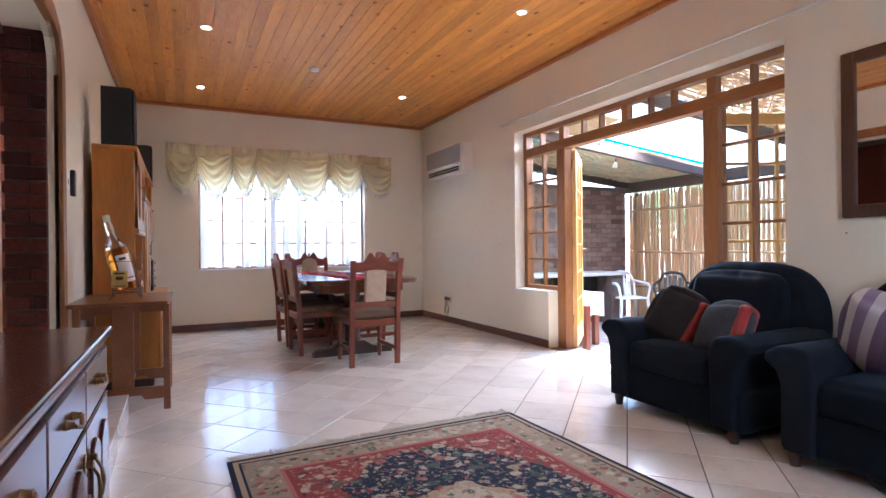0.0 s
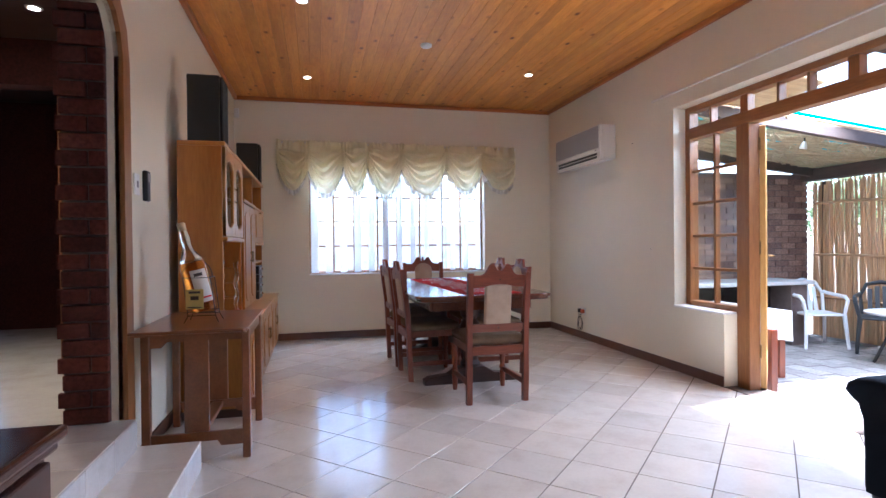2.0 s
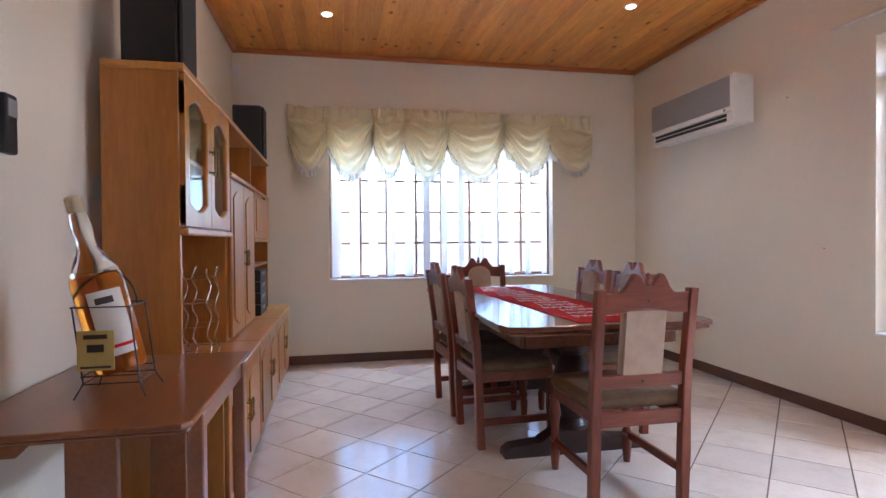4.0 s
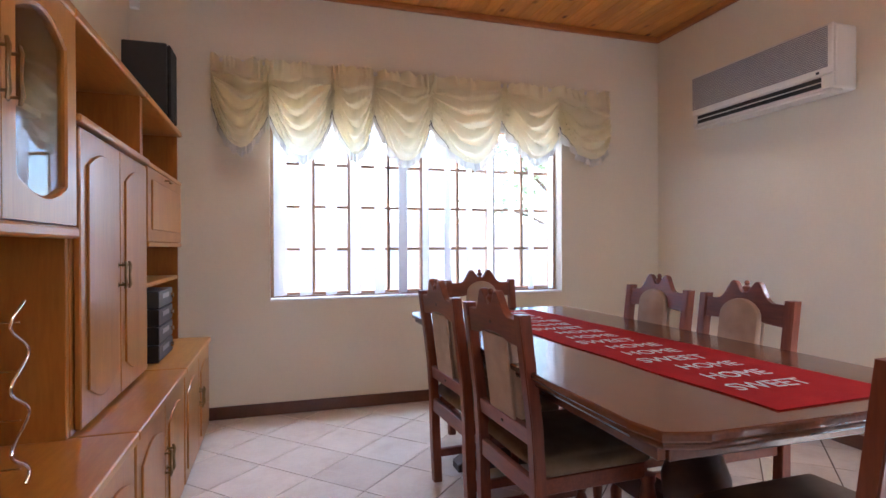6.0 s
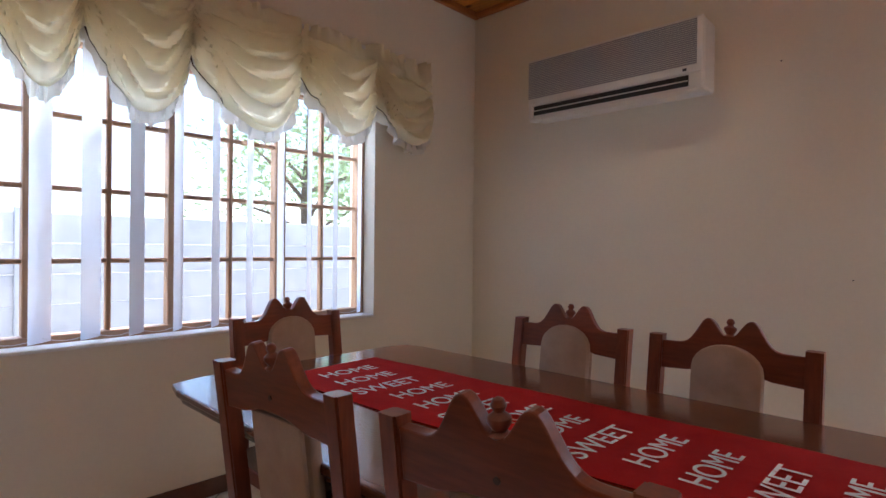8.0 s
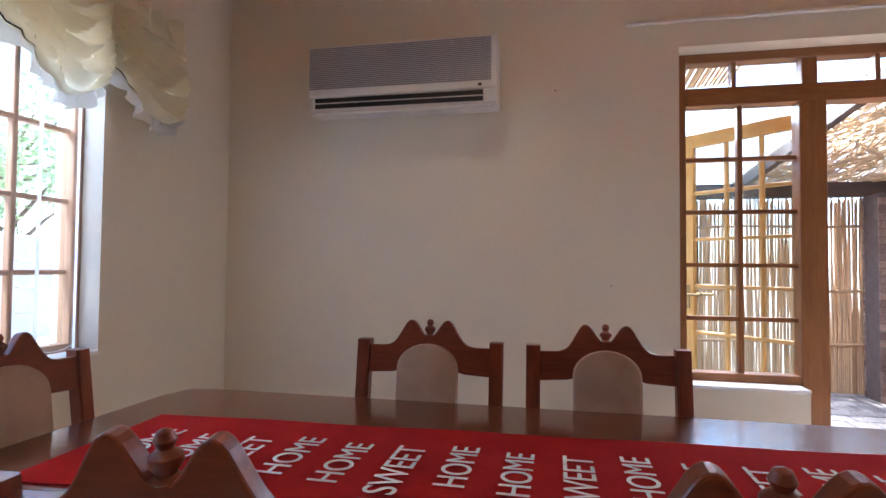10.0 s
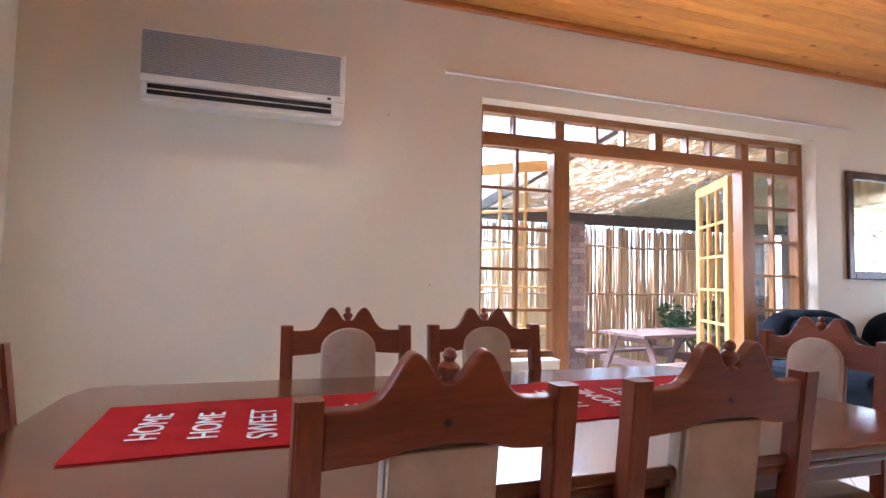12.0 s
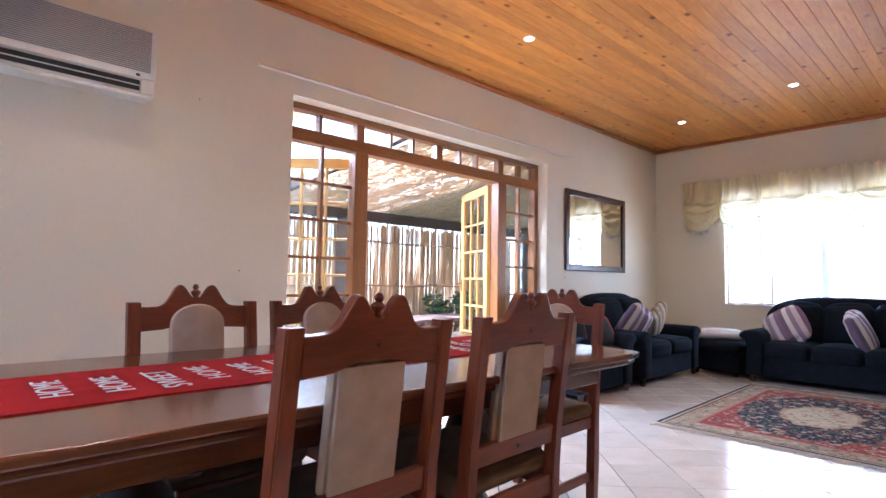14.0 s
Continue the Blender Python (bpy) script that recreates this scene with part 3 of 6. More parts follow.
def vertical_blind(x0, x1, y, z0, z1, turns, label, half=0.044):
    blind = thing("vertical_blind", (0, 0, 0), label, "blind")
    part("head_rail", box(x0, x1, y - 0.02, y + 0.02, z1, z1 + 0.035, bev=0.004), WHITE, blind)
    n = len(turns)
    vane = None
    for k, a in enumerate(turns):
        m = pose(x0 + 0.05 + (x1 - x0 - 0.1) * k / (n - 1), y, 0, 0, 0, a)
        if vane is None:
            t = bmesh.new()
            cols = [(-half, 0.004), (-half / 2, 0.0), (0, -0.0015), (half / 2, 0.0), (half, 0.004)]
            lo = [t.verts.new((p, q, z0)) for p, q in cols]
            hi = [t.verts.new((p, q, z1)) for p, q in cols]
            for j in range(4):
                t.faces.new((lo[j], lo[j + 1], hi[j + 1], hi[j]))
            bmesh.ops.solidify(t, geom=t.faces[:], thickness=0.0012)
            vane = part("vane", t, BLIND, blind, smooth=True, at=m)
        else:
            same_mesh("vane", vane, blind, m)
    chain = bmesh.new()
    for k in range(n - 1):
        xa, xb = (x0 + 0.05 + (x1 - x0 - 0.1) * (k + j) / (n - 1) for j in (0, 1))
        tube([(xa + (xb - xa) * j / 6, y + 0.005, z0 + 0.02 - 0.02 * math.sin(math.pi * j / 6)) for j in range(7)], 0.0015, 4, bm=chain)
    part("chain", chain, WHITE, blind, "thin white bead chain")
    return blind


rnd = random.Random(4)
vertical_blind(WX0 + 0.02, WX1 - 0.02, YN + 0.052, WZ0 + 0.03, WZ1 - 0.05, [rnd.uniform(40, 52) for k in range(13)], "white vertical blind with turned vanes in the window", 0.06)
vertical_blind(BX0 + 0.02, BX1 - 0.02, YS - 0.06, BZ0 + 0.03, BZ1 - 0.05, [rnd.uniform(14, 26) for k in range(19)], "white vertical blind drawn shut across the window")


def balloon_valance(name, knots, y, z_top, drop, rise, face, seed, label):
    """A gathered balloon valance: swags between gathers, with a frill along the bottom; face is +1 or -1, the side to the room."""
    val = thing(name, (0, 0, 0), label, "valance")
    per, nv = 34, 44
    rng = random.Random(seed)
    swags = len(knots) - 1
    deep = [rng.uniform(0.90, 1.10) for _ in range(swags)]
    phase = [rng.uniform(0, 6) for _ in range(swags)]
    pull = [rng.uniform(0.85, 1.2) for _ in range(swags + 1)]
    nu = per * swags
    t, rows, low = bmesh.new(), [], []
    for j in range(nv + 1):
        v = j / nv
        row = []
        for i in range(nu + 1):
            s = min(i // per, swags - 1)
            u = i / per - s
            x = knots[s] + (knots[s + 1] - knots[s]) * u
            belly = max(0.0, 4 * u * (1 - u)) ** 0.85
            lift = rise * (pull[s] * (1 - u) + pull[s + 1] * u)
            zb = z_top - drop * (1 + (deep[s] - 1) * belly) + lift * (1 - belly)
            z = z_top + (zb - z_top) * v
            edge = min(u, 1 - u) * (knots[s + 1] - knots[s])
            gather = math.exp(-(edge / 0.045) ** 2)
            soft = noise.noise(Vector((x * 5, v * 2.5, seed)))
            tuck = z_top - drop + lift + 0.20
            fan = max(0.0, tuck - z) / (0.06 + 0.62 * max(0.0, 4 * u * (1 - u)))
            swag = math.sin(fan * 36.0 + phase[s] + 2.0 * soft + 0.8 * math.sin(9 * u + phase[s]))
            swag = (0.5 + 0.5 * swag) ** 1.2
            under = 1 / (1 + math.exp(-(tuck + 0.06 - z) / 0.03))
            pleat = math.sin(i * 1.15 + 2.4 * math.sin(i * 0.31 + seed) + 1.2 * v)
            flute = math.sin(i * 0.62 + 1.7 * math.sin(i * 0.17 + 2 * seed))
            out = 0.05 + 0.10 * belly * v ** 1.3 + 0.085 * swag * (0.30 + 0.75 * belly) * under * min(1.0, 3.0 * (1 - v) + 0.45)
            out += (0.016 * pleat + 0.024 * flute) * (1 - under * 0.85) + 0.02 * pleat * gather - 0.075 * gather * v ** 0.8 + 0.03 * soft * (0.3 + v)
            zz = z + 0.012 * soft + (0.012 * noise.noise(Vector((x * 9, 3, seed))) + 0.006 * pleat if j == 0 else 0)
            if j == nv:
                out -= 0.05 * belly
                low.append((x, y + face * out, zz))
            row.append(t.verts.new((x, y + face * max(0.012, out), zz)))
        rows.append(row)
    for a, b in zip(rows, rows[1:]):
        for i in range(nu):
            t.faces.new((a[i], a[i + 1], b[i + 1], b[i]))
    for q, x in ((0, knots[0]), (nu, knots[-1])):
        back = [t.verts.new((x, y + face * 0.002, r[q].co.z)) for r in rows]
        for a in range(nv):
            t.faces.new((rows[a][q], rows[a + 1][q], back[a + 1], back[a]))
    part("drape", t, CURTAIN, val, smooth=True)
    t = bmesh.new()
    a = [t.verts.new((p[0], p[1], p[2] + 0.01)) for p in low]
    c = [t.verts.new((p[0], p[1] + face * 0.020 * math.sin(k * 1.7 + math.sin(k * 0.6)), p[2] - 0.028)) for k, p in enumerate(low)]
    d = [t.verts.new((p[0], p[1] + face * 0.032 * math.sin(k * 1.7 + math.sin(k * 0.6) + 0.5), p[2] - 0.056 + 0.008 * math.sin(k * 1.3))) for k, p in enumerate(low)]
    for i in range(nu):
        t.faces.new((a[i], a[i + 1], c[i + 1], c[i]))
        t.faces.new((c[i], c[i + 1], d[i + 1], d[i]))
    part("frill", t, FRILL, val, "white gathered frill", True)
    part("piping", tube([(p[0], p[1] + face * 0.006, p[2] + 0.008) for p in low], 0.004, 5), DARK_WOOD, val, "thin dark piping")
    part("rail", box(knots[0], knots[-1], min(y, y + face * 0.03), max(y, y + face * 0.03), z_top - 0.03, z_top - 0.005, bev=0.003), WHITE, val)
    return val


balloon_valance("window_valance", [0.185, 0.55, 0.98, 1.28, 1.71, 2.285, 2.775, 3.255], YN - 0.005, 2.43, 0.64, 0.32, -1, 3, "cream balloon valance with frilled swags over the dining window")
balloon_valance("window_valance", [0.58, 1.0, 1.46, 1.93, 2.42, 2.90, 3.37], YS + 0.005, 2.43, 0.70, 0.22, 1, 8, "cream balloon valance with frilled swags over the lounge window")

# ---- hall beyond the arch ----
HF = 0.30
structure("hall_floor", box(-3.3, XW - T, 2.0, 8.0, HF - 0.1, HF), TILE, "cream tiled hall floor", "floor")
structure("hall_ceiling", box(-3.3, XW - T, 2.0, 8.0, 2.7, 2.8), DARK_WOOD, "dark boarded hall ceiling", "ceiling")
structure("wall_hall_west", box(-3.5, -3.3, 2.0, 8.0, 0.2, 2.8), BRICK, "dark brick hall wall", "wall")
structure("wall_hall_north", pieces([(-3.3, -3.2, 8.0, 8.2, 0.2, 2.8), (-2.66, XW - T, 8.0, 8.2, 0.2, 2.8), (-3.2, -2.66, 8.0, 8.2, 0.2, 0.98), (-3.2, -2.66, 8.0, 8.2, 1.95, 2.8)]), BRICK, "dark brick hall wall", "wall")
structure("wall_hall_south", box(-3.3, XW - T, 1.8, 2.0, 0.2, 2.8), WALL, "plain hall wall", "wall")

# trim round the arch
bm = bmesh.new()
ins = 0.10
outer = [(HY0 - ins, HF - 0.1), (HY0 - ins, HZ - 0.25), (HY0 - 0.06, HZ - 0.08), (HY0 + 0.03, HZ + 0.03), (HY0 + 0.2, HZ + ins), (HY1 - 0.2, HZ + ins), (HY1 - 0.03, HZ + 0.03), (HY1 + 0.06, HZ - 0.08), (HY1 + ins, HZ - 0.25), (HY1 + ins, HF - 0.1)]
inner = [(HY0, HF - 0.1), (HY0, HZ - 0.24), (HY0 + 0.03, HZ - 0.13), (HY0 + 0.09, HZ - 0.05), (HY0 + 0.2, HZ), (HY1 - 0.2, HZ), (HY1 - 0.09, HZ - 0.05), (HY1 - 0.03, HZ - 0.13), (HY1, HZ - 0.24), (HY1, HF - 0.1)]
xa, xb = XW - 0.02, XW + 0.022
vo = [[bm.verts.new((x, *p)) for p in outer] for x in (xa, xb)]
vi = [[bm.verts.new((x, *p)) for p in inner] for x in (xa, xb)]
for k in range(len(outer) - 1):
    bm.faces.new((vo[1][k], vo[1][k + 1], vi[1][k + 1], vi[1][k]))
    bm.faces.new((vo[0][k], vo[0][k + 1], vo[1][k + 1], vo[1][k]))
    bm.faces.new((vi[0][k], vi[1][k], vi[1][k + 1], vi[0][k + 1]))
bmesh.ops.recalc_face_normals(bm, faces=bm.faces[:])
structure("trim_arch", bm, FRAME_WOOD, "wooden architrave round the arched opening", "architrave")

# steps up to the hall
steps = thing("hall_step", (0, 0, 0), "two tiled steps with white risers up to the arched opening", "steps", kind="structure")
part("step_base", pieces([(XW, 0.035, 2.80, 4.42, -0.004, 0.139)]), GROUT, steps)
part("step_base", pieces([(XW - T, XW + 0.05, HY0 + 0.0, HY1 - 0.0, 0.139, 0.292)]), GROUT, steps)
for y0, y1 in ((2.80, 3.06), (3.06, 3.40), (3.40, 3.74), (3.74, 4.08), (4.08, 4.42)):
    part("tread_tile", box(XW + 0.002, 0.044, y0 + 0.002, y1 - 0.002, 0.139, 0.147, bev=0.002), TILE, steps)
    part("riser_tile", box(0.035, 0.044, y0 + 0.002, y1 - 0.002, 0.0, 0.137, bev=0.001), RISER, steps)
for y0, y1 in ((HY0, 3.45), (3.45, 3.76), (3.76, 4.07), (4.07, HY1)):
    part("tread_tile", box(XW - T, XW + 0.06, y0 + 0.002, y1 - 0.002, 0.292, 0.30, bev=0.002), TILE, steps)
    part("riser_tile", box(XW + 0.05, XW + 0.06, y0 + 0.002, y1 - 0.002, 0.148, 0.29, bev=0.001), RISER, steps)

# open door in the hall
hall_door = thing("hall_door", (-1.22, 6.02, HF, 0, 0, 108), "brown wooden hall door standing open", "door")
part("panel", box(0, 0.80, -0.02, 0.02, 0.02, 2.02, bev=0.004), DESK_WOOD, hall_door)
for z0, z1 in ((0.15, 0.9), (1.02, 1.88)):
    for x0, x1 in ((0.1, 0.36), (0.44, 0.7)):
        part("raised_field", box(x0, x1, -0.027, 0.027, z0, z1, bev=0.012), DESK_WOOD, hall_door)
part("handle", tube([(0.74, -0.02, 1.0), (0.74, -0.06, 1.0), (0.63, -0.06, 1.0)], 0.008), BRASS, hall_door, "brass lever handle", True)
structure("wall_hall_cross", pieces([(-3.3, -2.1, 6.0, 6.15, HF, 2.7), (-1.2, XW - T, 6.0, 6.15, HF, 2.7), (-2.1, -1.2, 6.0, 6.15, 2.36, 2.7)]), BRICK, "dark brick wall across the hall", "wall")


def downlight(x, y, z, power, label="round recessed ceiling downlight, lit"):
    lamp = thing("ceiling_downlight", (x, y, z), label, "downlight", "ceiling downlights")
    ring = bmesh.new()
    prof = [(0.030, -0.001), (0.034, -0.008), (0.046, -0.007), (0.050, 0.0)]
    rr = [[ring.verts.new((r * math.cos(a), r * math.sin(a), q)) for a in (k * math.tau / 24 for k in range(24))] for r, q in prof]
    for a, b in zip(rr, rr[1:]):
        for k in range(24):
            ring.faces.new((a[k], b[k], b[(k + 1) % 24], a[(k + 1) % 24]))
    part("ring", ring, WHITE, lamp, smooth=True)
    part("bulb", lathe([(0.022, -0.002), (0.031, -0.0015), (0.031, 0.0)], 20, m=Matrix.Identity(4), bm=bmesh.new()), LAMP_GLOW, lamp)
    ld = bpy.data.lights.new("downlight", "SPOT")
    ld.energy, ld.spot_size, ld.spot_blend, ld.shadow_soft_size, ld.color = power, radians(115), 0.9, 0.03, (1.0, 0.82, 0.58)
    lo = new("downlight_beam", ld)
    lo.location = (x, y, z - 0.03)
    return lamp


for x, y in ((0.558, 5.505), (0.567, 7.337), (2.862, 6.792), (2.841, 4.128), (2.90, 1.151), (1.658, 1.623)):
    downlight(x, y, TOP, DOWNLIGHT)
downlight(-1.11, 5.40, 2.7, 22.0)
sm = thing("smoke_alarm", (1.622, 6.17, TOP), "small round white smoke alarm on the ceiling", "smoke alarm")
part("case", lathe([(0.052, 0.0), (0.05, -0.018), (0.036, -0.026), (0.012, -0.028)][::-1], 24, m=Matrix.Identity(4), bm=bmesh.new()), WHITE, sm, smooth=True)

# ---- dining table and chairs ----
table = thing("dining_table", (1.885, 6.375, -0.01), "dark polished wooden dining table with clipped corners", "table")
hx, hy, cc = 0.535, 1.12, 0.12
corner = [(-hx + cc, -hy), (hx - cc, -hy), (hx - 0.02, -hy + 0.03), (hx, -hy + cc), (hx, hy - cc), (hx - 0.02, hy - 0.03), (hx - cc, hy), (-hx + cc, hy), (-hx + 0.02, hy - 0.03), (-hx, hy - cc), (-hx, -hy + cc), (-hx + 0.02, -hy + 0.03)]
part("tabletop", slab(corner, 0.024, "z", 0.006, Matrix.Translation((0, 0, 0.766)), bmesh.new()), TABLE_WOOD, table)
part("moulded_edge", slab([(a * 0.975, b * 0.988) for a, b in corner], 0.022, "z", 0.008, Matrix.Translation((0, 0, 0.743)), bmesh.new()), TABLE_WOOD, table)
for s in (-1, 1):
    part("apron", box(s * 0.40 - 0.012, s * 0.40 + 0.012, -0.95, 0.95, 0.65, 0.732, bev=0.003), TABLE_WOOD, table)
    part("apron", box(-0.388, 0.388, s * 0.95 - 0.012, s * 0.95 + 0.012, 0.65, 0.732, bev=0.003), TABLE_WOOD, table)
    y = s * 0.62
    part("trestle_column", lathe([(0.075, 0.14), (0.085, 0.17), (0.06, 0.2), (0.075, 0.26), (0.10, 0.36), (0.105, 0.43), (0.08, 0.50), (0.055, 0.54), (0.08, 0.57), (0.08, 0.62)], 20, m=Matrix.Translation((0, y, 0)), bm=bmesh.new()), DARK_WOOD, table, smooth=True)
    foot = [(-0.40, 0.0), (-0.40, 0.045), (-0.36, 0.07), (-0.2, 0.085), (-0.11, 0.14), (0.11, 0.14), (0.2, 0.085), (0.36, 0.07), (0.40, 0.045), (0.40, 0.0)]
    part("trestle_foot", slab(foot, 0.10, "y", 0.006, Matrix.Translation((0, y, 0)), bmesh.new()), DARK_WOOD, table)
    part("trestle_head", box(-0.36, 0.36, y - 0.045, y + 0.045, 0.62, 0.731, bev=0.012), DARK_WOOD, table)
part("stretcher_beam", box(-0.035, 0.035, -0.545, 0.545, 0.24, 0.33, bev=0.006), DARK_WOOD, table)

runner = thing("table_runner", (1.915, 6.325, 0.7685, 0, 0, 2.4), "red woven table runner with white lettering on the table", "table runner")
t = bmesh.new()
n1, n2 = 60, 12
grid = [[t.verts.new((-0.23 + 0.46 * i / n2 + 0.004 * math.sin(j * 0.4), -0.995 + 1.99 * j / n1, 0.003 + 0.0012 * noise.noise(Vector((i * 0.5, j * 0.35, 2))))) for i in range(n2 + 1)] for j in range(n1 + 1)]
for a, b in zip(grid, grid[1:]):
    for i in range(n2):
        t.faces.new((a[i], a[i + 1], b[i + 1], b[i]))
bmesh.ops.solidify(t, geom=t.faces[:], thickness=0.002)
part("cloth", t, RED, runner, smooth=True)
sizes = {"HOME": 0.088, "SWEET": 0.092}
letters = {k: text_mesh(k, v) for k, v in sizes.items()}
for me in letters.values():
    me.materials.append(LETTER)
for k in range(15):
    word = ("HOME", "HOME", "SWEET")[k % 3]
    o = new("printed_word", letters[word])
    o.parent = runner
    o.matrix_basis = pose(-0.03 + (0.02 if k % 3 == 0 else -0.015 if k % 3 == 2 else 0), 0.865 - 0.1205 * k, 0.0062, 0, 0, -3) @ Matrix.Diagonal((0.92, 1.0, 1, 1))


def dining_chair(at):
    ch = thing("dining_chair", at, "carved reddish wooden dining chair with upholstered back", "chair", "chairs round the dining table")
    hw = 0.215
    for s in (-1, 1):
        path = [(s * hw, -0.205, 0.0), (s * hw, -0.215, 0.22), (s * hw, -0.22, 0.44), (s * hw, -0.23, 0.6), (s * hw, -0.275, 0.965)]
        bm = bmesh.new()
        prev = None
        for x, y, z in path:
            q = [bm.verts.new((x + a * 0.021, y + b * 0.021, z)) for a, b in ((-1, -1), (1, -1), (1, 1), (-1, 1))]
            if prev:
                for k in range(4):
                    bm.faces.new((prev[k], prev[(k + 1) % 4], q[(k + 1) % 4], q[k]))
            else:
                bm.faces.new(q[::-1])
            prev = q
        bm.faces.new(prev)
        rim = [e for e in bm.edges if abs((e.verts[0].co - e.verts[1].co).normalized().z) > 0.9]
        bmesh.ops.bevel(bm, geom=rim, offset=0.004, segments=2, affect="EDGES")
        part("back_post", bm, CHAIR_WOOD, ch)
        part("leg", lathe([(0.017, 0.0), (0.022, 0.06), (0.024, 0.12), (0.017, 0.14), (0.026, 0.16), (0.017, 0.18), (0.020, 0.22), (0.029, 0.30), (0.021, 0.345), (0.027, 0.36), (0.027, 0.38)], 14, m=Matrix.Translation((s * 0.2, 0.22, 0)), bm=bmesh.new()), CHAIR_WOOD, ch, smooth=True)
        part("seat_rail", box(s * 0.207 - 0.012, s * 0.207 + 0.012, -0.195, 0.195, 0.375, 0.43, bev=0.003), CHAIR_WOOD_X, ch)
        part("stretcher", box(s * 0.205 - 0.012, s * 0.205 + 0.012, -0.19, 0.20, 0.125, 0.165, bev=0.004), CHAIR_WOOD_X, ch)
    part("seat_rail", box(-0.194, 0.194, 0.20, 0.225, 0.36, 0.43, bev=0.003), CHAIR_WOOD_X, ch)
    part("seat_rail", box(-0.193, 0.193, -0.232, -0.208, 0.36, 0.425, bev=0.003), CHAIR_WOOD_X, ch)
    part("seat", shaped(pillow_box(0.455, 0.43, 0.07, 0.03, 4, 6, 0.012), Matrix.Translation((0, 0.012, 0.462))), KHAKI, ch, "padded khaki fabric seat", True)
    lean = Matrix.Translation((0, -0.229, 0.585)) @ pose(0, 0, 0, 6.9)
    part("lower_rail", box(-0.194, 0.194, -0.012, 0.012, -0.055, 0.005, bev=0.003, m=lean, bm=bmesh.new()), CHAIR_WOOD_X, ch)
    top = [(-0.194, 0.275)]
    for k in range(0, 57):
        u = -1 + k / 28
        a = abs(u)
        hgt = 0.365 + 0.084 * math.exp(-(max(0.0, a - 0.315) / 0.20) ** 2.0) if a > 0.30 else 0.400 + 0.049 * math.sin(math.pi / 2 * min(1.0, max(0.0, a - 0.07) / 0.23)) ** 1.4
        top.append((u * 0.194, hgt))
    top.append((0.194, 0.275))
    top += [(0.115, 0.28), (0.06, 0.295), (0, 0.30), (-0.06, 0.295), (-0.115, 0.28)]
    part("crest_rail", slab(top, 0.028, "y", 0.004, lean, bmesh.new()), CHAIR_WOOD_X, ch)
    part("finial", lathe([(0.012, 0.392), (0.017, 0.398), (0.010, 0.404), (0.018, 0.417), (0.0175, 0.424), (0.008, 0.432), (0.012, 0.441), (0.008, 0.450), (0.002, 0.453)], 14, m=lean, bm=bmesh.new()), CHAIR_WOOD, ch, smooth=True)
    ar = [(-0.098, 0.0), (-0.098, 0.295)] + [(-0.098 * math.cos(k * math.pi / 12), 0.295 + 0.078 * math.sin(k * math.pi / 12)) for k in range(1, 12)] + [(0.098, 0.295), (0.098, 0.0)]
    part("back_cushion", slab(ar, 0.034, "y", 0.012, lean @ Matrix.Translation((0, 0.022, 0)), bmesh.new()), BEIGE, ch, "padded beige back cushion", True)
    part("back_panel", box(-0.094, 0.094, -0.011, -0.001, 0.004, 0.29, bev=0.002, m=lean, bm=bmesh.new()), BEIGE, ch, "plain beige fabric back")
    for q in (0.335, -0.024):
        part("peg", lathe([(0.006, 0.0), (0.006, 0.004)], 10, m=lean @ pose(0, -0.0125, q, 90), bm=bmesh.new()), DARK_WOOD, ch)
    return ch


def chair_at(x, y, turn):
    """The middle of the posts' tops stands at x, y."""
    return pose(x, y, 0, 0, 0, turn) @ Matrix.Translation((0, 0.275, 0))


first_chair = dining_chair(chair_at(1.296, 6.675, -87))
for piece in first_chair.children:
    piece.data.transform(Matrix.Diagonal((1, 1, 0.98, 1)))
for x, y, a in ((1.32, 6.088, -87.5), (2.482, 6.665, 90), (2.48, 6.122, 90), (1.845, 7.57, 180), (1.905, 5.055, 1)):
    copy_thing(first_chair, chair_at(x, y, a))

# ---- wall unit ----
UX, UB = 0.033, -0.265
U0, U1, U2, U3 = 5.258, 6.14, 7.015, 7.92
BT, BXF = 0.612, 0.198


def bow_handle(x, y, z, parent, length=0.10):
    bm = bmesh.new()
    for s in (-1, 1):
        lathe([(0.004, 0), (0.004, 0.022)], 8, bm=bm, m=pose(x, y, z + s * length * 0.36, 0, 90))
        lathe([(0.010, 0), (0.006, 0.004)], 8, bm=bm, m=pose(x, y, z + s * length * 0.36, 0, 90))
    tube([(x + 0.022, y, z - length / 2), (x + 0.026, y, z - length * 0.36), (x + 0.024, y, z), (x + 0.026, y, z + length * 0.36), (x + 0.022, y, z + length / 2)], [0.004, 0.006, 0.0045, 0.006, 0.004], 8, bm=bm)
    return part("handle", bm, BRASS, parent, "dark brass pull handle", True)


def arched_field(y0, y1, z0, z1, x, rise_top, rise_low=0.0):
    """Outline of a cabinet door's raised field with an arched head, as (y, z)."""
    n = 10
    pts = [(y0, z0)] if not rise_low else []
    if rise_low:
        pts += [(y0 + (y1 - y0) * k / n, z0 - rise_low * math.sin(math.pi * k / n)) for k in range(n + 1)]
    else:
        pts.append((y1, z0))
    pts += [(y1 - (y1 - y0) * k / n, z1 + rise_top * math.sin(math.pi * k / n)) for k in range(n + 1)]
    return pts


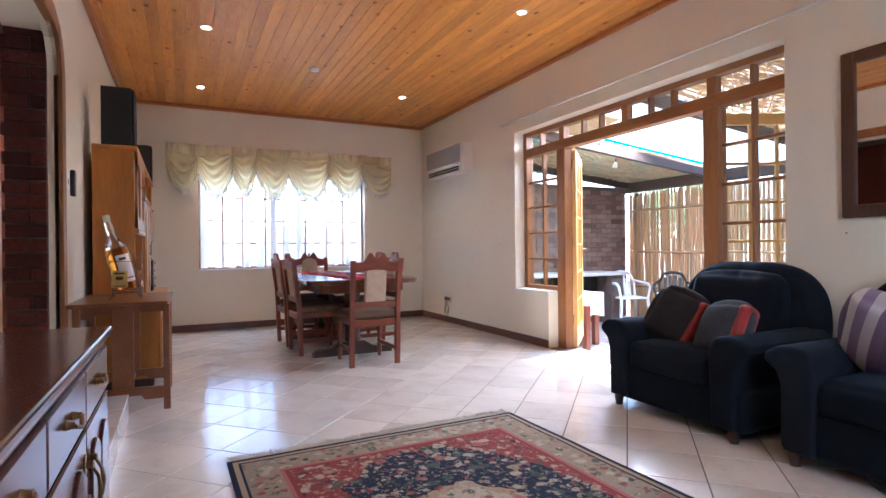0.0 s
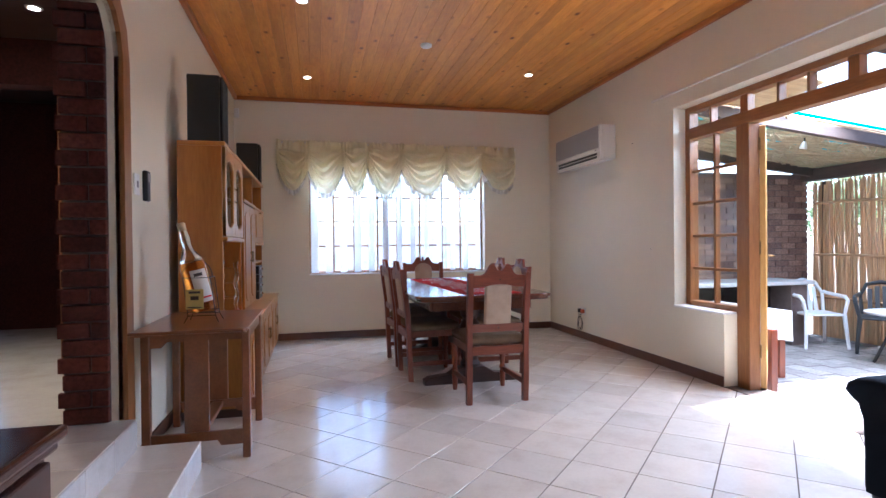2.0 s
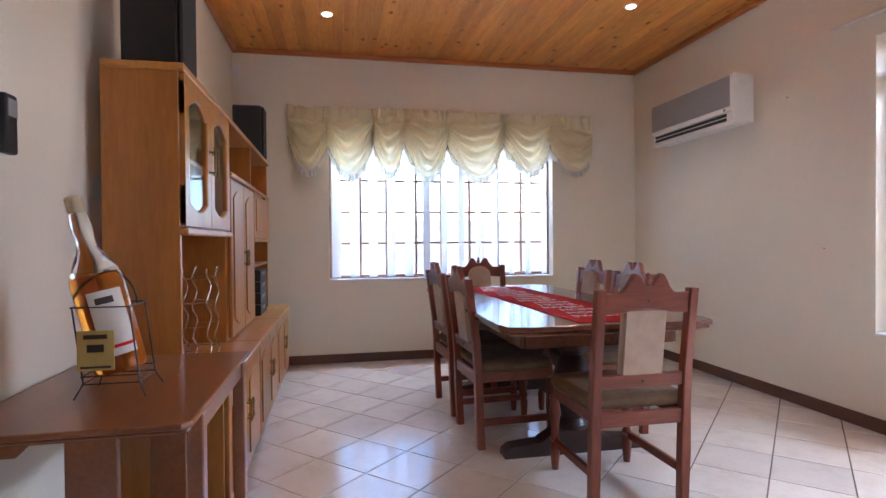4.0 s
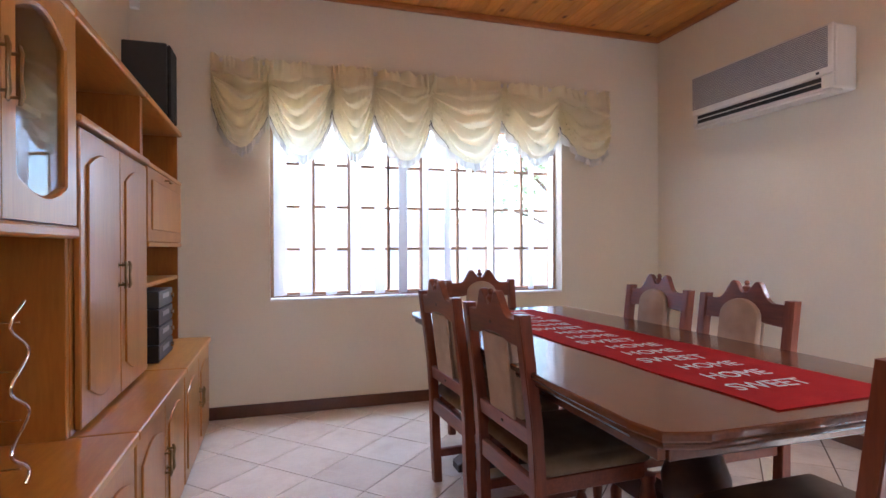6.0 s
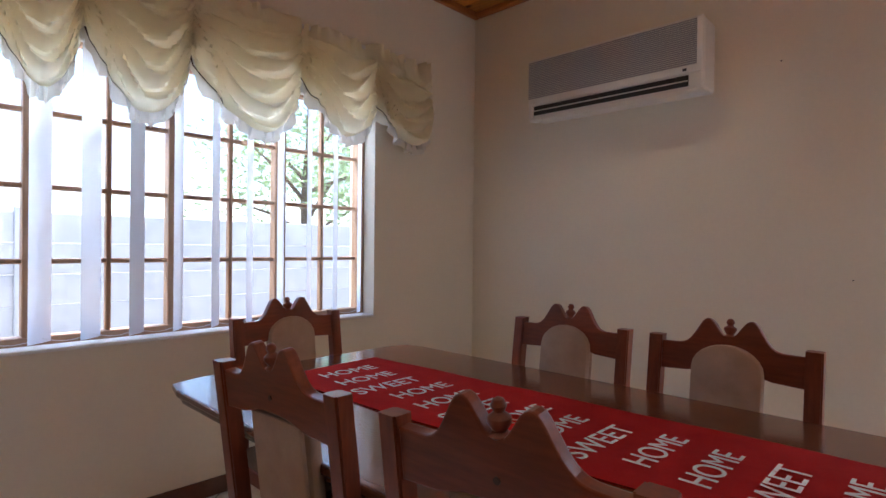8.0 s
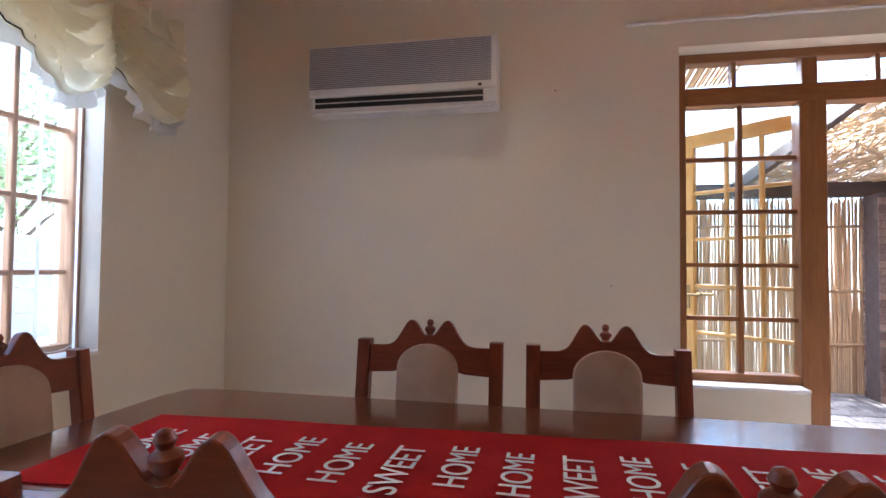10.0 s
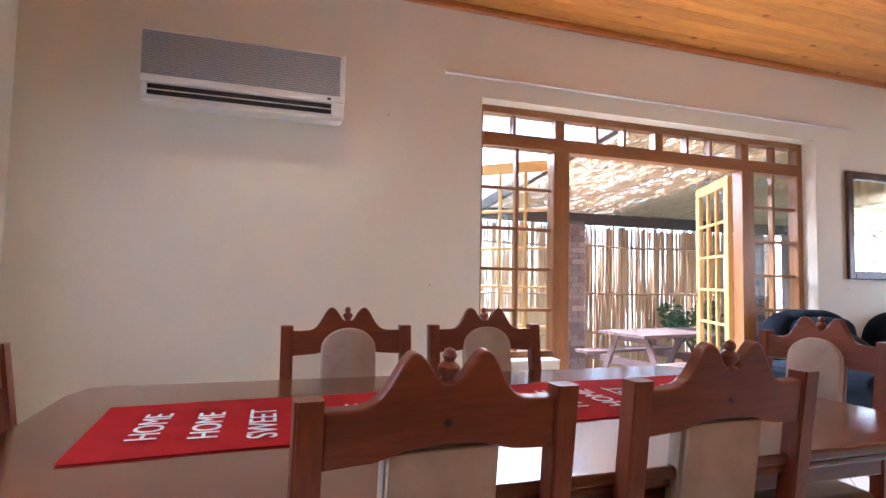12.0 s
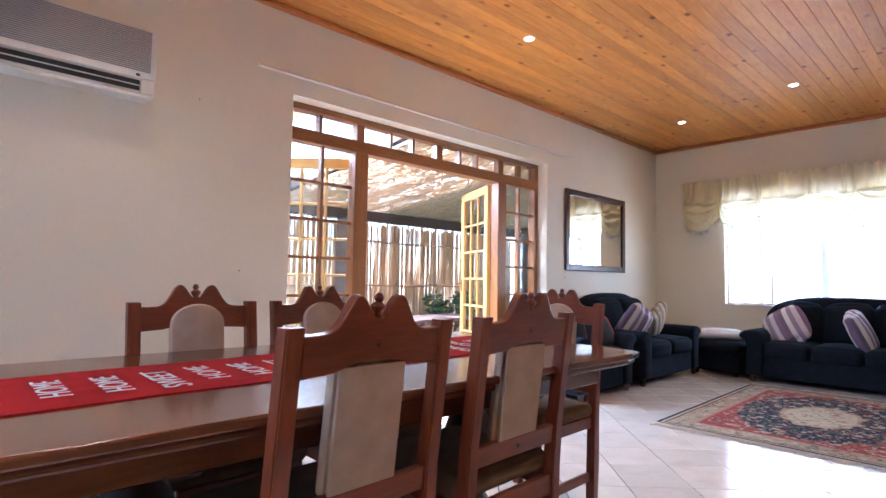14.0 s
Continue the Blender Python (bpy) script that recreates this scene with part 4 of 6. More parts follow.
def cab_door(parent, y0, y1, z0, z1, x, handle_side, hz, arch_top=0.04, arch_low=0.0, mat=OAK):
    d = part("cabinet_door", box(x, x + 0.02, y0 + 0.002, y1 - 0.002, z0, z1, bev=0.004), mat, parent)
    m = 0.055
    part("raised_panel", slab(arched_field(y0 + m, y1 - m, z0 + m + arch_low, z1 - m - arch_top, x, arch_top, arch_low), 0.008, "x", 0.0035, Matrix.Translation((x + 0.0235, 0, 0)), bmesh.new()), mat, d)
    if handle_side:
        bow_handle(x + 0.02, y1 - 0.028 if handle_side > 0 else y0 + 0.028, hz, d)
    return d


for k, (a, b) in enumerate(((U0, U1), (U1, U2), (U2, U3))):
    c = thing("base_cabinet", (0, 0, 0), "low honey oak base cabinet of the wall unit", "cabinet", "wall unit base cabinets")
    part("carcass", box(UB + 0.02, BXF - 0.02, a + 0.002, b - 0.002, 0.06, BT - 0.03, bev=0.002), OAK, c)
    part("plinth", box(UB + 0.03, BXF - 0.05, a + 0.01, b - 0.01, 0.0, 0.06), DARK_WOOD, c)
    part("top_board", box(UB + 0.018, BXF + 0.012, a + 0.001, b - 0.001, BT - 0.03, BT, bev=0.007, seg=3, m=Matrix.Identity(4), bm=bmesh.new()), OAK_Y, c)
    mid = (a + b) / 2
    cab_door(c, a + 0.01, mid, 0.075, BT - 0.035, BXF - 0.02, 1, 0.36)
    cab_door(c, mid, b - 0.01, 0.075, BT - 0.035, BXF - 0.02, -1, 0.36)

UT = 1.855
# glazed section over the wine rack
s1 = thing("display_cabinet", (0, 0, 0), "honey oak wall unit section with two glazed doors", "cabinet")
part("side_panel", box(UB + 0.018, UX - 0.004, U0, U0 + 0.022, BT, UT - 0.03, bev=0.002), OAK, s1)
part("side_panel", box(UB + 0.018, UX - 0.004, U1 - 0.022, U1, BT, UT - 0.03, bev=0.002), OAK, s1)
part("back_board", box(UB + 0.018, UB + 0.03, U0 + 0.022, U1 - 0.022, BT, UT - 0.03), OAK, s1)
part("shelf", box(UB + 0.03, UX - 0.004, U0 + 0.022, U1 - 0.022, 1.205, 1.23, bev=0.002), OAK_Y, s1)
part("shelf", box(UB + 0.03, UX - 0.06, U0 + 0.022, U1 - 0.022, 1.52, 1.54, bev=0.002), OAK_Y, s1)
part("pelmet", box(UX - 0.02, UX + 0.026, U0, U1, 1.185, 1.217, bev=0.008, seg=2, m=Matrix.Identity(4), bm=bmesh.new()), OAK_Y, s1)
part("top_board", box(UB + 0.018, UX + 0.02, U0 - 0.008, U1 - 0.001, UT - 0.03, UT, bev=0.008, seg=3, m=Matrix.Identity(4), bm=bmesh.new()), OAK_Y, s1)
for y0, y1, hs in ((U0, (U0 + U1) / 2, 1), ((U0 + U1) / 2, U1, -1)):
    d = part("glazed_door", bmesh.new(), OAK, s1)
    z0, z1 = 1.222, UT - 0.035
    hole = arched_field(y0 + 0.075, y1 - 0.075, z0 + 0.105, z1 - 0.12, 0, 0.05, 0.04)
    bm = bmesh.new()
    n = len(hole)
    outer = []
    for (p, q) in hole:
        cy, cz = (y0 + y1) / 2, (z0 + z1) / 2
        k = min(((y1 - y0) / 2 - 0.002) / max(1e-6, abs(p - cy)), ((z1 - z0) / 2) / max(1e-6, abs(q - cz)))
        outer.append((cy + (p - cy) * k, cz + (q - cz) * k))
    rows = [[bm.verts.new((x, p, q)) for p, q in ring] for x, ring in ((UX - 0.002, hole), (UX + 0.013, hole), (UX + 0.018, [((p - (y0 + y1) / 2) * 1.06 + (y0 + y1) / 2, q + 0.006 * (1 if q > (z0 + z1) / 2 else -1)) for p, q in hole]), (UX + 0.018, outer), (UX - 0.002, outer))]
    for a, b in zip(rows, rows[1:]):
        for k in range(n):
            bm.faces.new((a[k], a[(k + 1) % n], b[(k + 1) % n], b[k]))
    # square corners of the leaf
    bmesh.ops.recalc_face_normals(bm, faces=bm.faces[:])
    bm.to_mesh(d.data)
    bm.free()
    for p, q in ((y0 + 0.002, z0), (y1 - 0.002, z0), (y0 + 0.002, z1), (y1 - 0.002, z1)):
        sy, sz = (1 if p < (y0 + y1) / 2 else -1), (1 if q < (z0 + z1) / 2 else -1)
        part("door_corner", slab([(p, q), (p + sy * 0.19, q), (p, q + sz * 0.16)], 0.0195, "x", 0, Matrix.Translation((UX + 0.008, 0, 0)), bmesh.new()), OAK, d)
    g = part("pane", slab([(p, q) for p, q in hole], 0.003, "x", 0, Matrix.Translation((UX + 0.004, 0, 0)), bmesh.new()), GLASS, d)
    g.visible_shadow = False
    bow_handle(UX + 0.018, y1 - 0.03 if hs > 0 else y0 + 0.03, 1.53, d, 0.13)
# tall section
s2 = thing("tall_cabinet", (0, 0, 0), "honey oak wall unit section with two tall panelled doors", "cabinet")
part("carcass", box(UB + 0.018, UX - 0.002, U1 + 0.002, U2 - 0.002, BT, 1.525, bev=0.002), OAK, s2)
cab_door(s2, U1 + 0.02, (U1 + U2) / 2, BT + 0.012, 1.515, UX, 1, 1.06, 0.05, 0.05)
cab_door(s2, (U1 + U2) / 2, U2 - 0.02, BT + 0.012, 1.515, UX, -1, 1.06, 0.05, 0.05)
part("cornice", box(UB + 0.03, UX + 0.03, U1 + 0.002, U2 - 0.002, 1.525, 1.55, bev=0.007, seg=2, m=Matrix.Identity(4), bm=bmesh.new()), OAK_Y, s2)
part("back_board", box(UB + 0.018, UB + 0.03, U1 + 0.002, U2 - 0.002, 1.55, UT - 0.03), OAK, s2)
part("side_panel", box(UB + 0.03, UX - 0.004, U2 - 0.024, U2 - 0.002, 1.55, UT - 0.03), OAK, s2)
part("top_board", box(UB + 0.018, UX + 0.02, U1 + 0.001, U2 - 0.001, UT - 0.03, UT, bev=0.008, seg=3, m=Matrix.Identity(4), bm=bmesh.new()), OAK_Y, s2)
# open section with a flap
s3 = thing("stereo_cabinet", (0, 0, 0), "honey oak wall unit section with a flap door and open shelves", "cabinet")
part("side_panel", box(UB + 0.018, UX - 0.004, U2 + 0.002, U2 + 0.022, BT, UT - 0.03), OAK, s3)
part("side_panel", box(UB + 0.018, UX - 0.004, U3 - 0.022, U3, BT, UT - 0.03), OAK, s3)
part("back_board", box(UB + 0.018, UB + 0.03, U2 + 0.022, U3 - 0.022, BT, UT - 0.03), OAK, s3)
for z in (0.995, 1.185, 1.55):
    part("shelf", box(UB + 0.03, UX - 0.004 + (0.024 if z > 1 else 0), U2 + 0.022, U3 - 0.022, z - 0.022, z, bev=0.004), OAK_Y, s3)
flap = part("flap", box(UX - 0.004, UX + 0.016, U2 + 0.022, U3 - 0.022, 1.188, 1.527, bev=0.004), OAK, s3)
part("raised_panel", box(UX + 0.014, UX + 0.023, U2 + 0.09, U3 - 0.09, 1.24, 1.475, bev=0.006), OAK, flap)
part("handle", tube([(UX + 0.016, 7.42, 1.505), (UX + 0.035, 7.43, 1.505), (UX + 0.035, 7.53, 1.505), (UX + 0.016, 7.54, 1.505)], 0.005), BRASS, flap, "dark brass pull handle", True)
part("top_board", box(UB + 0.018, UX + 0.02, U2 + 0.001, U3 + 0.008, UT - 0.03, UT, bev=0.008, seg=3, m=Matrix.Identity(4), bm=bmesh.new()), OAK_Y, s3)


def loudspeaker(at, w, d, h, label):
    sp = thing("loudspeaker", at, label, "loudspeaker", "loudspeakers on the wall unit")
    part("cabinet", box(-d / 2, d / 2 - 0.02, -w / 2, w / 2, 0, h, bev=0.006), BLACK, sp)
    part("grille", box(d / 2 - 0.02, d / 2, -w / 2 + 0.006, w / 2 - 0.006, 0.006, h - 0.006, bev=0.008), BLACK_CLOTH, sp)
    return sp


loudspeaker((-0.08, 5.43, UT), 0.24, 0.225, 0.455, "large black loudspeaker box standing on the wall unit")
loudspeaker((-0.07, 7.69, UT), 0.20, 0.24, 0.42, "black loudspeaker box standing on the wall unit")

stereo = thing("hifi_stack", (-0.08, 7.32, BT), "black stacked hi-fi system in the open shelf", "hi-fi")
for k in range(4):
    part("deck", box(-0.16, 0.15, -0.17, 0.17, 0.004 + k * 0.085, 0.084 + k * 0.085, bev=0.004), BLACK, stereo)
    part("display", box(0.15, 0.153, -0.1, 0.06, 0.045 + k * 0.085, 0.068 + k * 0.085), GREY_PLASTIC, stereo)
    part("knob", lathe([(0.012, 0), (0.011, 0.014)], 12, m=pose(0.15, 0.12, 0.045 + k * 0.085, 0, 90), bm=bmesh.new()), STEEL, stereo)

rack = thing("wine_rack", (0.0, 5.70, BT), "silvery wire wine rack on the base cabinet", "wine rack")
for x in (-0.05, 0.05):
    for k, s in enumerate((-1, 1)):
        pts = []
        for j in range(33):
            v = j / 32
            pts.append((x, s * (0.02 + 0.045 * math.sin(v * math.tau * 3.0 + (0.6 if s > 0 else 2.2))) + s * 0.06, 0.006 + 0.42 * v))
        part("wire", tube(pts, 0.0034, 8), STEEL, rack, smooth=True)
for z in (0.05, 0.16, 0.27, 0.38):
    part("cross_wire", tube([(-0.05, -0.08, z), (0.05, -0.08, z)], 0.0024, 6), STEEL, rack)
    part("cross_wire", tube([(-0.05, 0.08, z), (0.05, 0.08, z)], 0.0024, 6), STEEL, rack)

# ---- small side table with the bottle ----
desk = thing("side_table", (0, 0, 0), "brown wooden side table with straight legs against the wall", "side table")
DX0, DX1, DYA, DYB, DT = -0.275, 0.285, 4.36, 5.23, 0.728
LX0, LX1, LY0, LY1 = -0.245, 0.255, 4.54, 5.17
top = slab([(DX0, DYA), (DX1 - 0.02, DYA), (DX1, DYA + 0.02), (DX1, DYB), (DX0, DYB)], 0.016, "z", 0.006, Matrix.Translation((0, 0, DT - 0.008)), bmesh.new())
part("tabletop", top, DESK_WOOD, desk)
part("moulding", box(DX0 + 0.006, DX1 - 0.008, DYA + 0.008, DYB - 0.004, DT - 0.026, DT - 0.016, bev=0.004), DESK_WOOD, desk)
for x in (LX0, LX1):
    for y in (LY0, LY1):
        part("leg", box(x - 0.021, x + 0.021, y - 0.021, y + 0.021, 0, DT - 0.026, bev=0.004), DESK_WOOD, desk)
a0, a1, az = LX0 + 0.021, LX1 - 0.021, DT - 0.026
for y in (LY0, LY1):
    ap = [(a0, az), (a0, az - 0.085), (a0 + 0.055, az - 0.085), (a0 + 0.085, az - 0.055), (a1, az - 0.055), (a1, az)]
    part("apron", slab(ap, 0.018, "y", 0, Matrix.Translation((0, y, 0)), bmesh.new()), DESK_WOOD, desk)
    low = [(a0, 0.155), (a0, 0.105), (a1 - 0.13, 0.105), (a1 - 0.11, 0.075), (a1, 0.075), (a1, 0.155)]
    part("stretcher", slab(low, 0.022, "y", 0.003, Matrix.Translation((0, y, 0)), bmesh.new()), DESK_WOOD, desk)
for x in (LX0, LX1):
    part("apron", box(x - 0.009, x + 0.009, LY0 + 0.021, LY1 - 0.021, az - 0.06, az), DESK_WOOD, desk)
part("stretcher", box(-0.035, 0.035, LY0 + 0.011, LY1 - 0.011, 0.115, 0.145, bev=0.003), DESK_WOOD, desk)
part("centre_post", box(-0.06, 0.065, LY0 - 0.010, LY0 + 0.012, 0.156, az, bev=0.003), DESK_WOOD, desk)
part("centre_post", box(-0.06, 0.065, LY1 - 0.012, LY1 + 0.010, 0.156, az, bev=0.003), DESK_WOOD, desk)

# ---- sideboard ----
side = thing("sideboard", (0, 0, 0), "dark mahogany sideboard with brass drop handles against the wall", "sideboard")
SY0, SY1, SX, ST = 0.80, 2.70, 0.10, 0.787
part("carcass", box(XW + 0.02, SX, SY0 + 0.03, SY1 - 0.035, 0.08, ST - 0.05, bev=0.003), MAHOGANY, side)
part("plinth", box(XW + 0.03, SX - 0.03, SY0 + 0.05, SY1 - 0.055, 0.0, 0.08), MAHOGANY, side)
part("top_board", box(XW + 0.005, SX + 0.03, SY0, SY1, ST - 0.028, ST, bev=0.009, seg=3, m=Matrix.Identity(4), bm=bmesh.new()), MAHOGANY, side)
part("moulding", box(XW + 0.012, SX + 0.016, SY0 + 0.012, SY1 - 0.012, ST - 0.05, ST - 0.028, bev=0.007, seg=2, m=Matrix.Identity(4), bm=bmesh.new()), MAHOGANY, side)
NB = 4
bw = (SY1 - SY0 - 0.09) / NB


def drop_handle(x, y, z, parent, tall=0.13):
    bm = bmesh.new()
    for s in (-1, 1):
        box(x, x + 0.003, y - 0.013, y + 0.013, z + s * tall / 2 - 0.026, z + s * tall / 2 + 0.026, bev=0.001, bm=bm)
        lathe([(0.011, 0), (0.008, 0.012), (0.010, 0.018), (0.003, 0.022)], 10, bm=bm, m=pose(x, y, z + s * tall / 2, 0, 90))
    tube([(x + 0.014, y, z + tall / 2), (x + 0.03, y, z + tall * 0.25), (x + 0.034, y, z), (x + 0.03, y, z - tall * 0.3), (x + 0.014, y, z - tall / 2)], [0.004, 0.0045, 0.006, 0.0045, 0.004], 8, bm=bm)
    return part("handle", bm, BRASS, parent, "aged brass drop handle", True)


for k in range(NB):
    a, b = SY0 + 0.045 + bw * k, SY0 + 0.045 + bw * (k + 1)
    dr = part("drawer_front", box(SX, SX + 0.018, a + 0.005, b - 0.005, ST - 0.20, ST - 0.058, bev=0.006, seg=2, m=Matrix.Identity(4), bm=bmesh.new()), MAHOGANY, side)
    bm = bmesh.new()
    for s in (-1, 1):
        lathe([(0.012, 0), (0.008, 0.01), (0.009, 0.016)], 10, bm=bm, m=pose(SX + 0.018, (a + b) / 2 + s * 0.04, ST - 0.125, 0, 90))
    tube([(SX + 0.034, (a + b) / 2 - 0.045, ST - 0.128), (SX + 0.04, (a + b) / 2, ST - 0.142), (SX + 0.034, (a + b) / 2 + 0.045, ST - 0.128)], 0.005, 8, bm=bm)
    part("handle", bm, BRASS, dr, "aged brass drop handle", True)
    dd = part("cabinet_door", box(SX, SX + 0.018, a + 0.005, b - 0.005, 0.10, ST - 0.212, bev=0.005, seg=2, m=Matrix.Identity(4), bm=bmesh.new()), MAHOGANY, side)
    for z0, z1 in ((0.15, ST - 0.27),):
        for y0, y1 in ((a + 0.05, (a + b) / 2 - 0.012), ((a + b) / 2 + 0.012, b - 0.05)):
            part("raised_panel", slab(arched_field(y0, y1, z0, z1 - 0.05, 0, 0.045), 0.010, "x", 0.004, Matrix.Translation((SX + 0.021, 0, 0)), bmesh.new()), MAHOGANY, dd)
    drop_handle(SX + 0.018, b - 0.03 if k % 2 == 0 else a + 0.03, ST - 0.36, dd)

# ---- lounge: rug and sofas ----
RHX, RHY = 0.83, 1.17


def rug_material():
    m, nt, b = material("patterned_wool_rug", 0.95, spec=0.15)
    tc = nt.nodes.new("ShaderNodeTexCoord")
    sep = nt.nodes.new("ShaderNodeSeparateXYZ")
    nt.links.new(tc.outputs["Object"], sep.inputs[0])

    def op(kind, a, c=None):
        n = nt.nodes.new("ShaderNodeMath")
        n.operation = kind
        for s, v in zip(n.inputs, (a, c)):
            if v is None:
                continue
            if hasattr(v, "links"):
                nt.links.new(v, s)
            else:
                s.default_value = v
        return n.outputs[0]

    ax, ay = op("ABSOLUTE", sep.outputs[0]), op("ABSOLUTE", sep.outputs[1])
    edge = op("MINIMUM", op("SUBTRACT", RHX, ax), op("SUBTRACT", RHY, ay))
    oval = op("SQRT", op("ADD", op("POWER", op("DIVIDE", ax, 0.56), 2.0), op("POWER", op("DIVIDE", ay, 0.90), 2.0)))
    wav = noise_of(nt, coords(nt, vary=False), 9, 2)
    oval = op("ADD", oval, op("MULTIPLY", op("SUBTRACT", wav, 0.5), 0.22))

    def bands(source, stops):
        r = nt.nodes.new("ShaderNodeValToRGB")
        r.color_ramp.interpolation = "CONSTANT"
        while len(r.color_ramp.elements) < len(stops):
            r.color_ramp.elements.new(0.5)
        for e, (p, c) in zip(r.color_ramp.elements, stops):
            e.position, e.color = p, (*c, 1)
        nt.links.new(source, r.inputs[0])
        return r.outputs[0]

    navy, tan, beige, red, cream, pink, green = (0.022, 0.03, 0.055), (0.42, 0.31, 0.20), (0.34, 0.27, 0.19), (0.27, 0.055, 0.05), (0.50, 0.43, 0.31), (0.42, 0.15, 0.12), (0.08, 0.11, 0.075)
    ground_c = bands(oval, [(0.0, cream), (0.42, tan), (0.48, navy), (0.98, red)])
    rim = bands(edge, [(0.0, navy), (0.022, tan), (0.045, navy), (0.055, beige), (0.21, pink), (0.228, red)])
    inside = op("GREATER_THAN", edge, 0.27)
    base = mix(nt, rim, ground_c, inside)
    col = base
    for scale, low, high, cols in ((42.0, 0.30, 0.40, (green, tan, beige, pink, tan)), (22.0, 0.32, 0.42, (green, cream, tan, red, cream, navy)), (11.0, 0.26, 0.36, (cream, tan, pink, green, cream))):
        vo = node(nt, "ShaderNodeTexVoronoi", Scale=scale)
        wv = nt.nodes.new("ShaderNodeVectorMath")
        wn2 = node(nt, "ShaderNodeTexNoise", Scale=scale * 1.6, Detail=3.0)
        nt.links.new(tc.outputs["Object"], wn2.inputs["Vector"])
        wv.operation = "MULTIPLY_ADD"
        wv.inputs[1].default_value = (0.06, 0.06, 0)
        nt.links.new(wn2.outputs["Color"], wv.inputs[0])
        nt.links.new(tc.outputs["Object"], wv.inputs[2])
        nt.links.new(wv.outputs[0], vo.inputs["Vector"])
        pick = nt.nodes.new("ShaderNodeSeparateColor")
        nt.links.new(vo.outputs["Color"], pick.inputs[0])
        tone = bands(pick.outputs[0], [(k / len(cols), c) for k, c in enumerate(cols)])
        ring = ramp(nt, vo.outputs["Distance"], [(0.06, (0.35, 0.35, 0.35)), (low * 0.7, (0.85, 0.85, 0.85)), (low, (0.8, 0.8, 0.8)), (high, (0, 0, 0))])
        inrim = op("MAXIMUM", op("GREATER_THAN", edge, 0.25), op("MULTIPLY", op("GREATER_THAN", edge, 0.06), op("LESS_THAN", edge, 0.205)))
        col = mix(nt, col, tone, op("MULTIPLY", ring, inrim))
    pile = noise_of(nt, coords(nt, vary=False), 420, 2)
    col = mix(nt, col, ramp(nt, pile, [(0.3, (0.6, 0.6, 0.6)), (0.7, (1, 1, 1))]), 0.6, "MULTIPLY")
    nt.links.new(col, b.inputs["Base Color"])
    bump(nt, b, pile, 0.6, 0.004)
    return m


rug = thing("rug", (1.39, 2.19, 0, 0, 0, 1.2), "red, navy and cream floral rug with fringes on the tiles", "rug")
t = bmesh.new()
n1, n2 = 40, 56
g = [[t.verts.new((-RHX + 2 * RHX * i / n1, -RHY + 2 * RHY * j / n2, 0.009 + 0.0025 * noise.noise(Vector((i * 0.13, j * 0.13, 5))))) for i in range(n1 + 1)] for j in range(n2 + 1)]
for a, b in zip(g, g[1:]):
    for i in range(n1):
        t.faces.new((a[i], a[i + 1], b[i + 1], b[i]))
rimv = [g[0][i] for i in range(n1 + 1)] + [g[j][n1] for j in range(1, n2 + 1)] + [g[n2][i] for i in range(n1 - 1, -1, -1)] + [g[j][0] for j in range(n2 - 1, 0, -1)]
low = [t.verts.new((v.co.x, v.co.y, 0.001)) for v in rimv]
for k in range(len(rimv)):
    t.faces.new((rimv[k], low[k], low[(k + 1) % len(low)], rimv[(k + 1) % len(low)]))
bmesh.ops.recalc_face_normals(t, faces=t.faces[:])
part("woven_top", t, rug_material(), rug, smooth=True)
FRINGE = cloth("cream_fringe", (0.40, 0.33, 0.24), (0.60, 0.52, 0.40), 600)
rnd = random.Random(11)
for s in (-1, 1):
    t = bmesh.new()
    for k in range(190):
        x = -RHX + 2 * RHX * (k + 0.5) / 190
        L = rnd.uniform(0.06, 0.105)
        dx = rnd.uniform(-0.012, 0.012)
        tube([(x, s * RHY, 0.006), (x + dx * 0.4, s * (RHY + L * 0.5), 0.004 + rnd.uniform(0, 0.004)), (x + dx, s * (RHY + L), 0.002)], [0.0042, 0.0036, 0.002], 4, bm=t)
    part("fringe", t, FRINGE, rug, "cream knotted fringe")


def cushion(at, size, mat, label, edge=None):
    c = thing("cushion", at, label, "cushion", "scatter cushions")
    part("cover", pillow_box(size, 0.11, size, 0.05, 4, 8, 0.035, 0.008, size * 7), mat, c, smooth=True)
    if edge:
        part("border", shaped(pillow_box(0.075, 0.118, size * 0.94, 0.03, 3, 6, 0.008), Matrix.Translation((-size / 2 + 0.03, 0, 0))), edge, c, "red woven border", True)
    return c


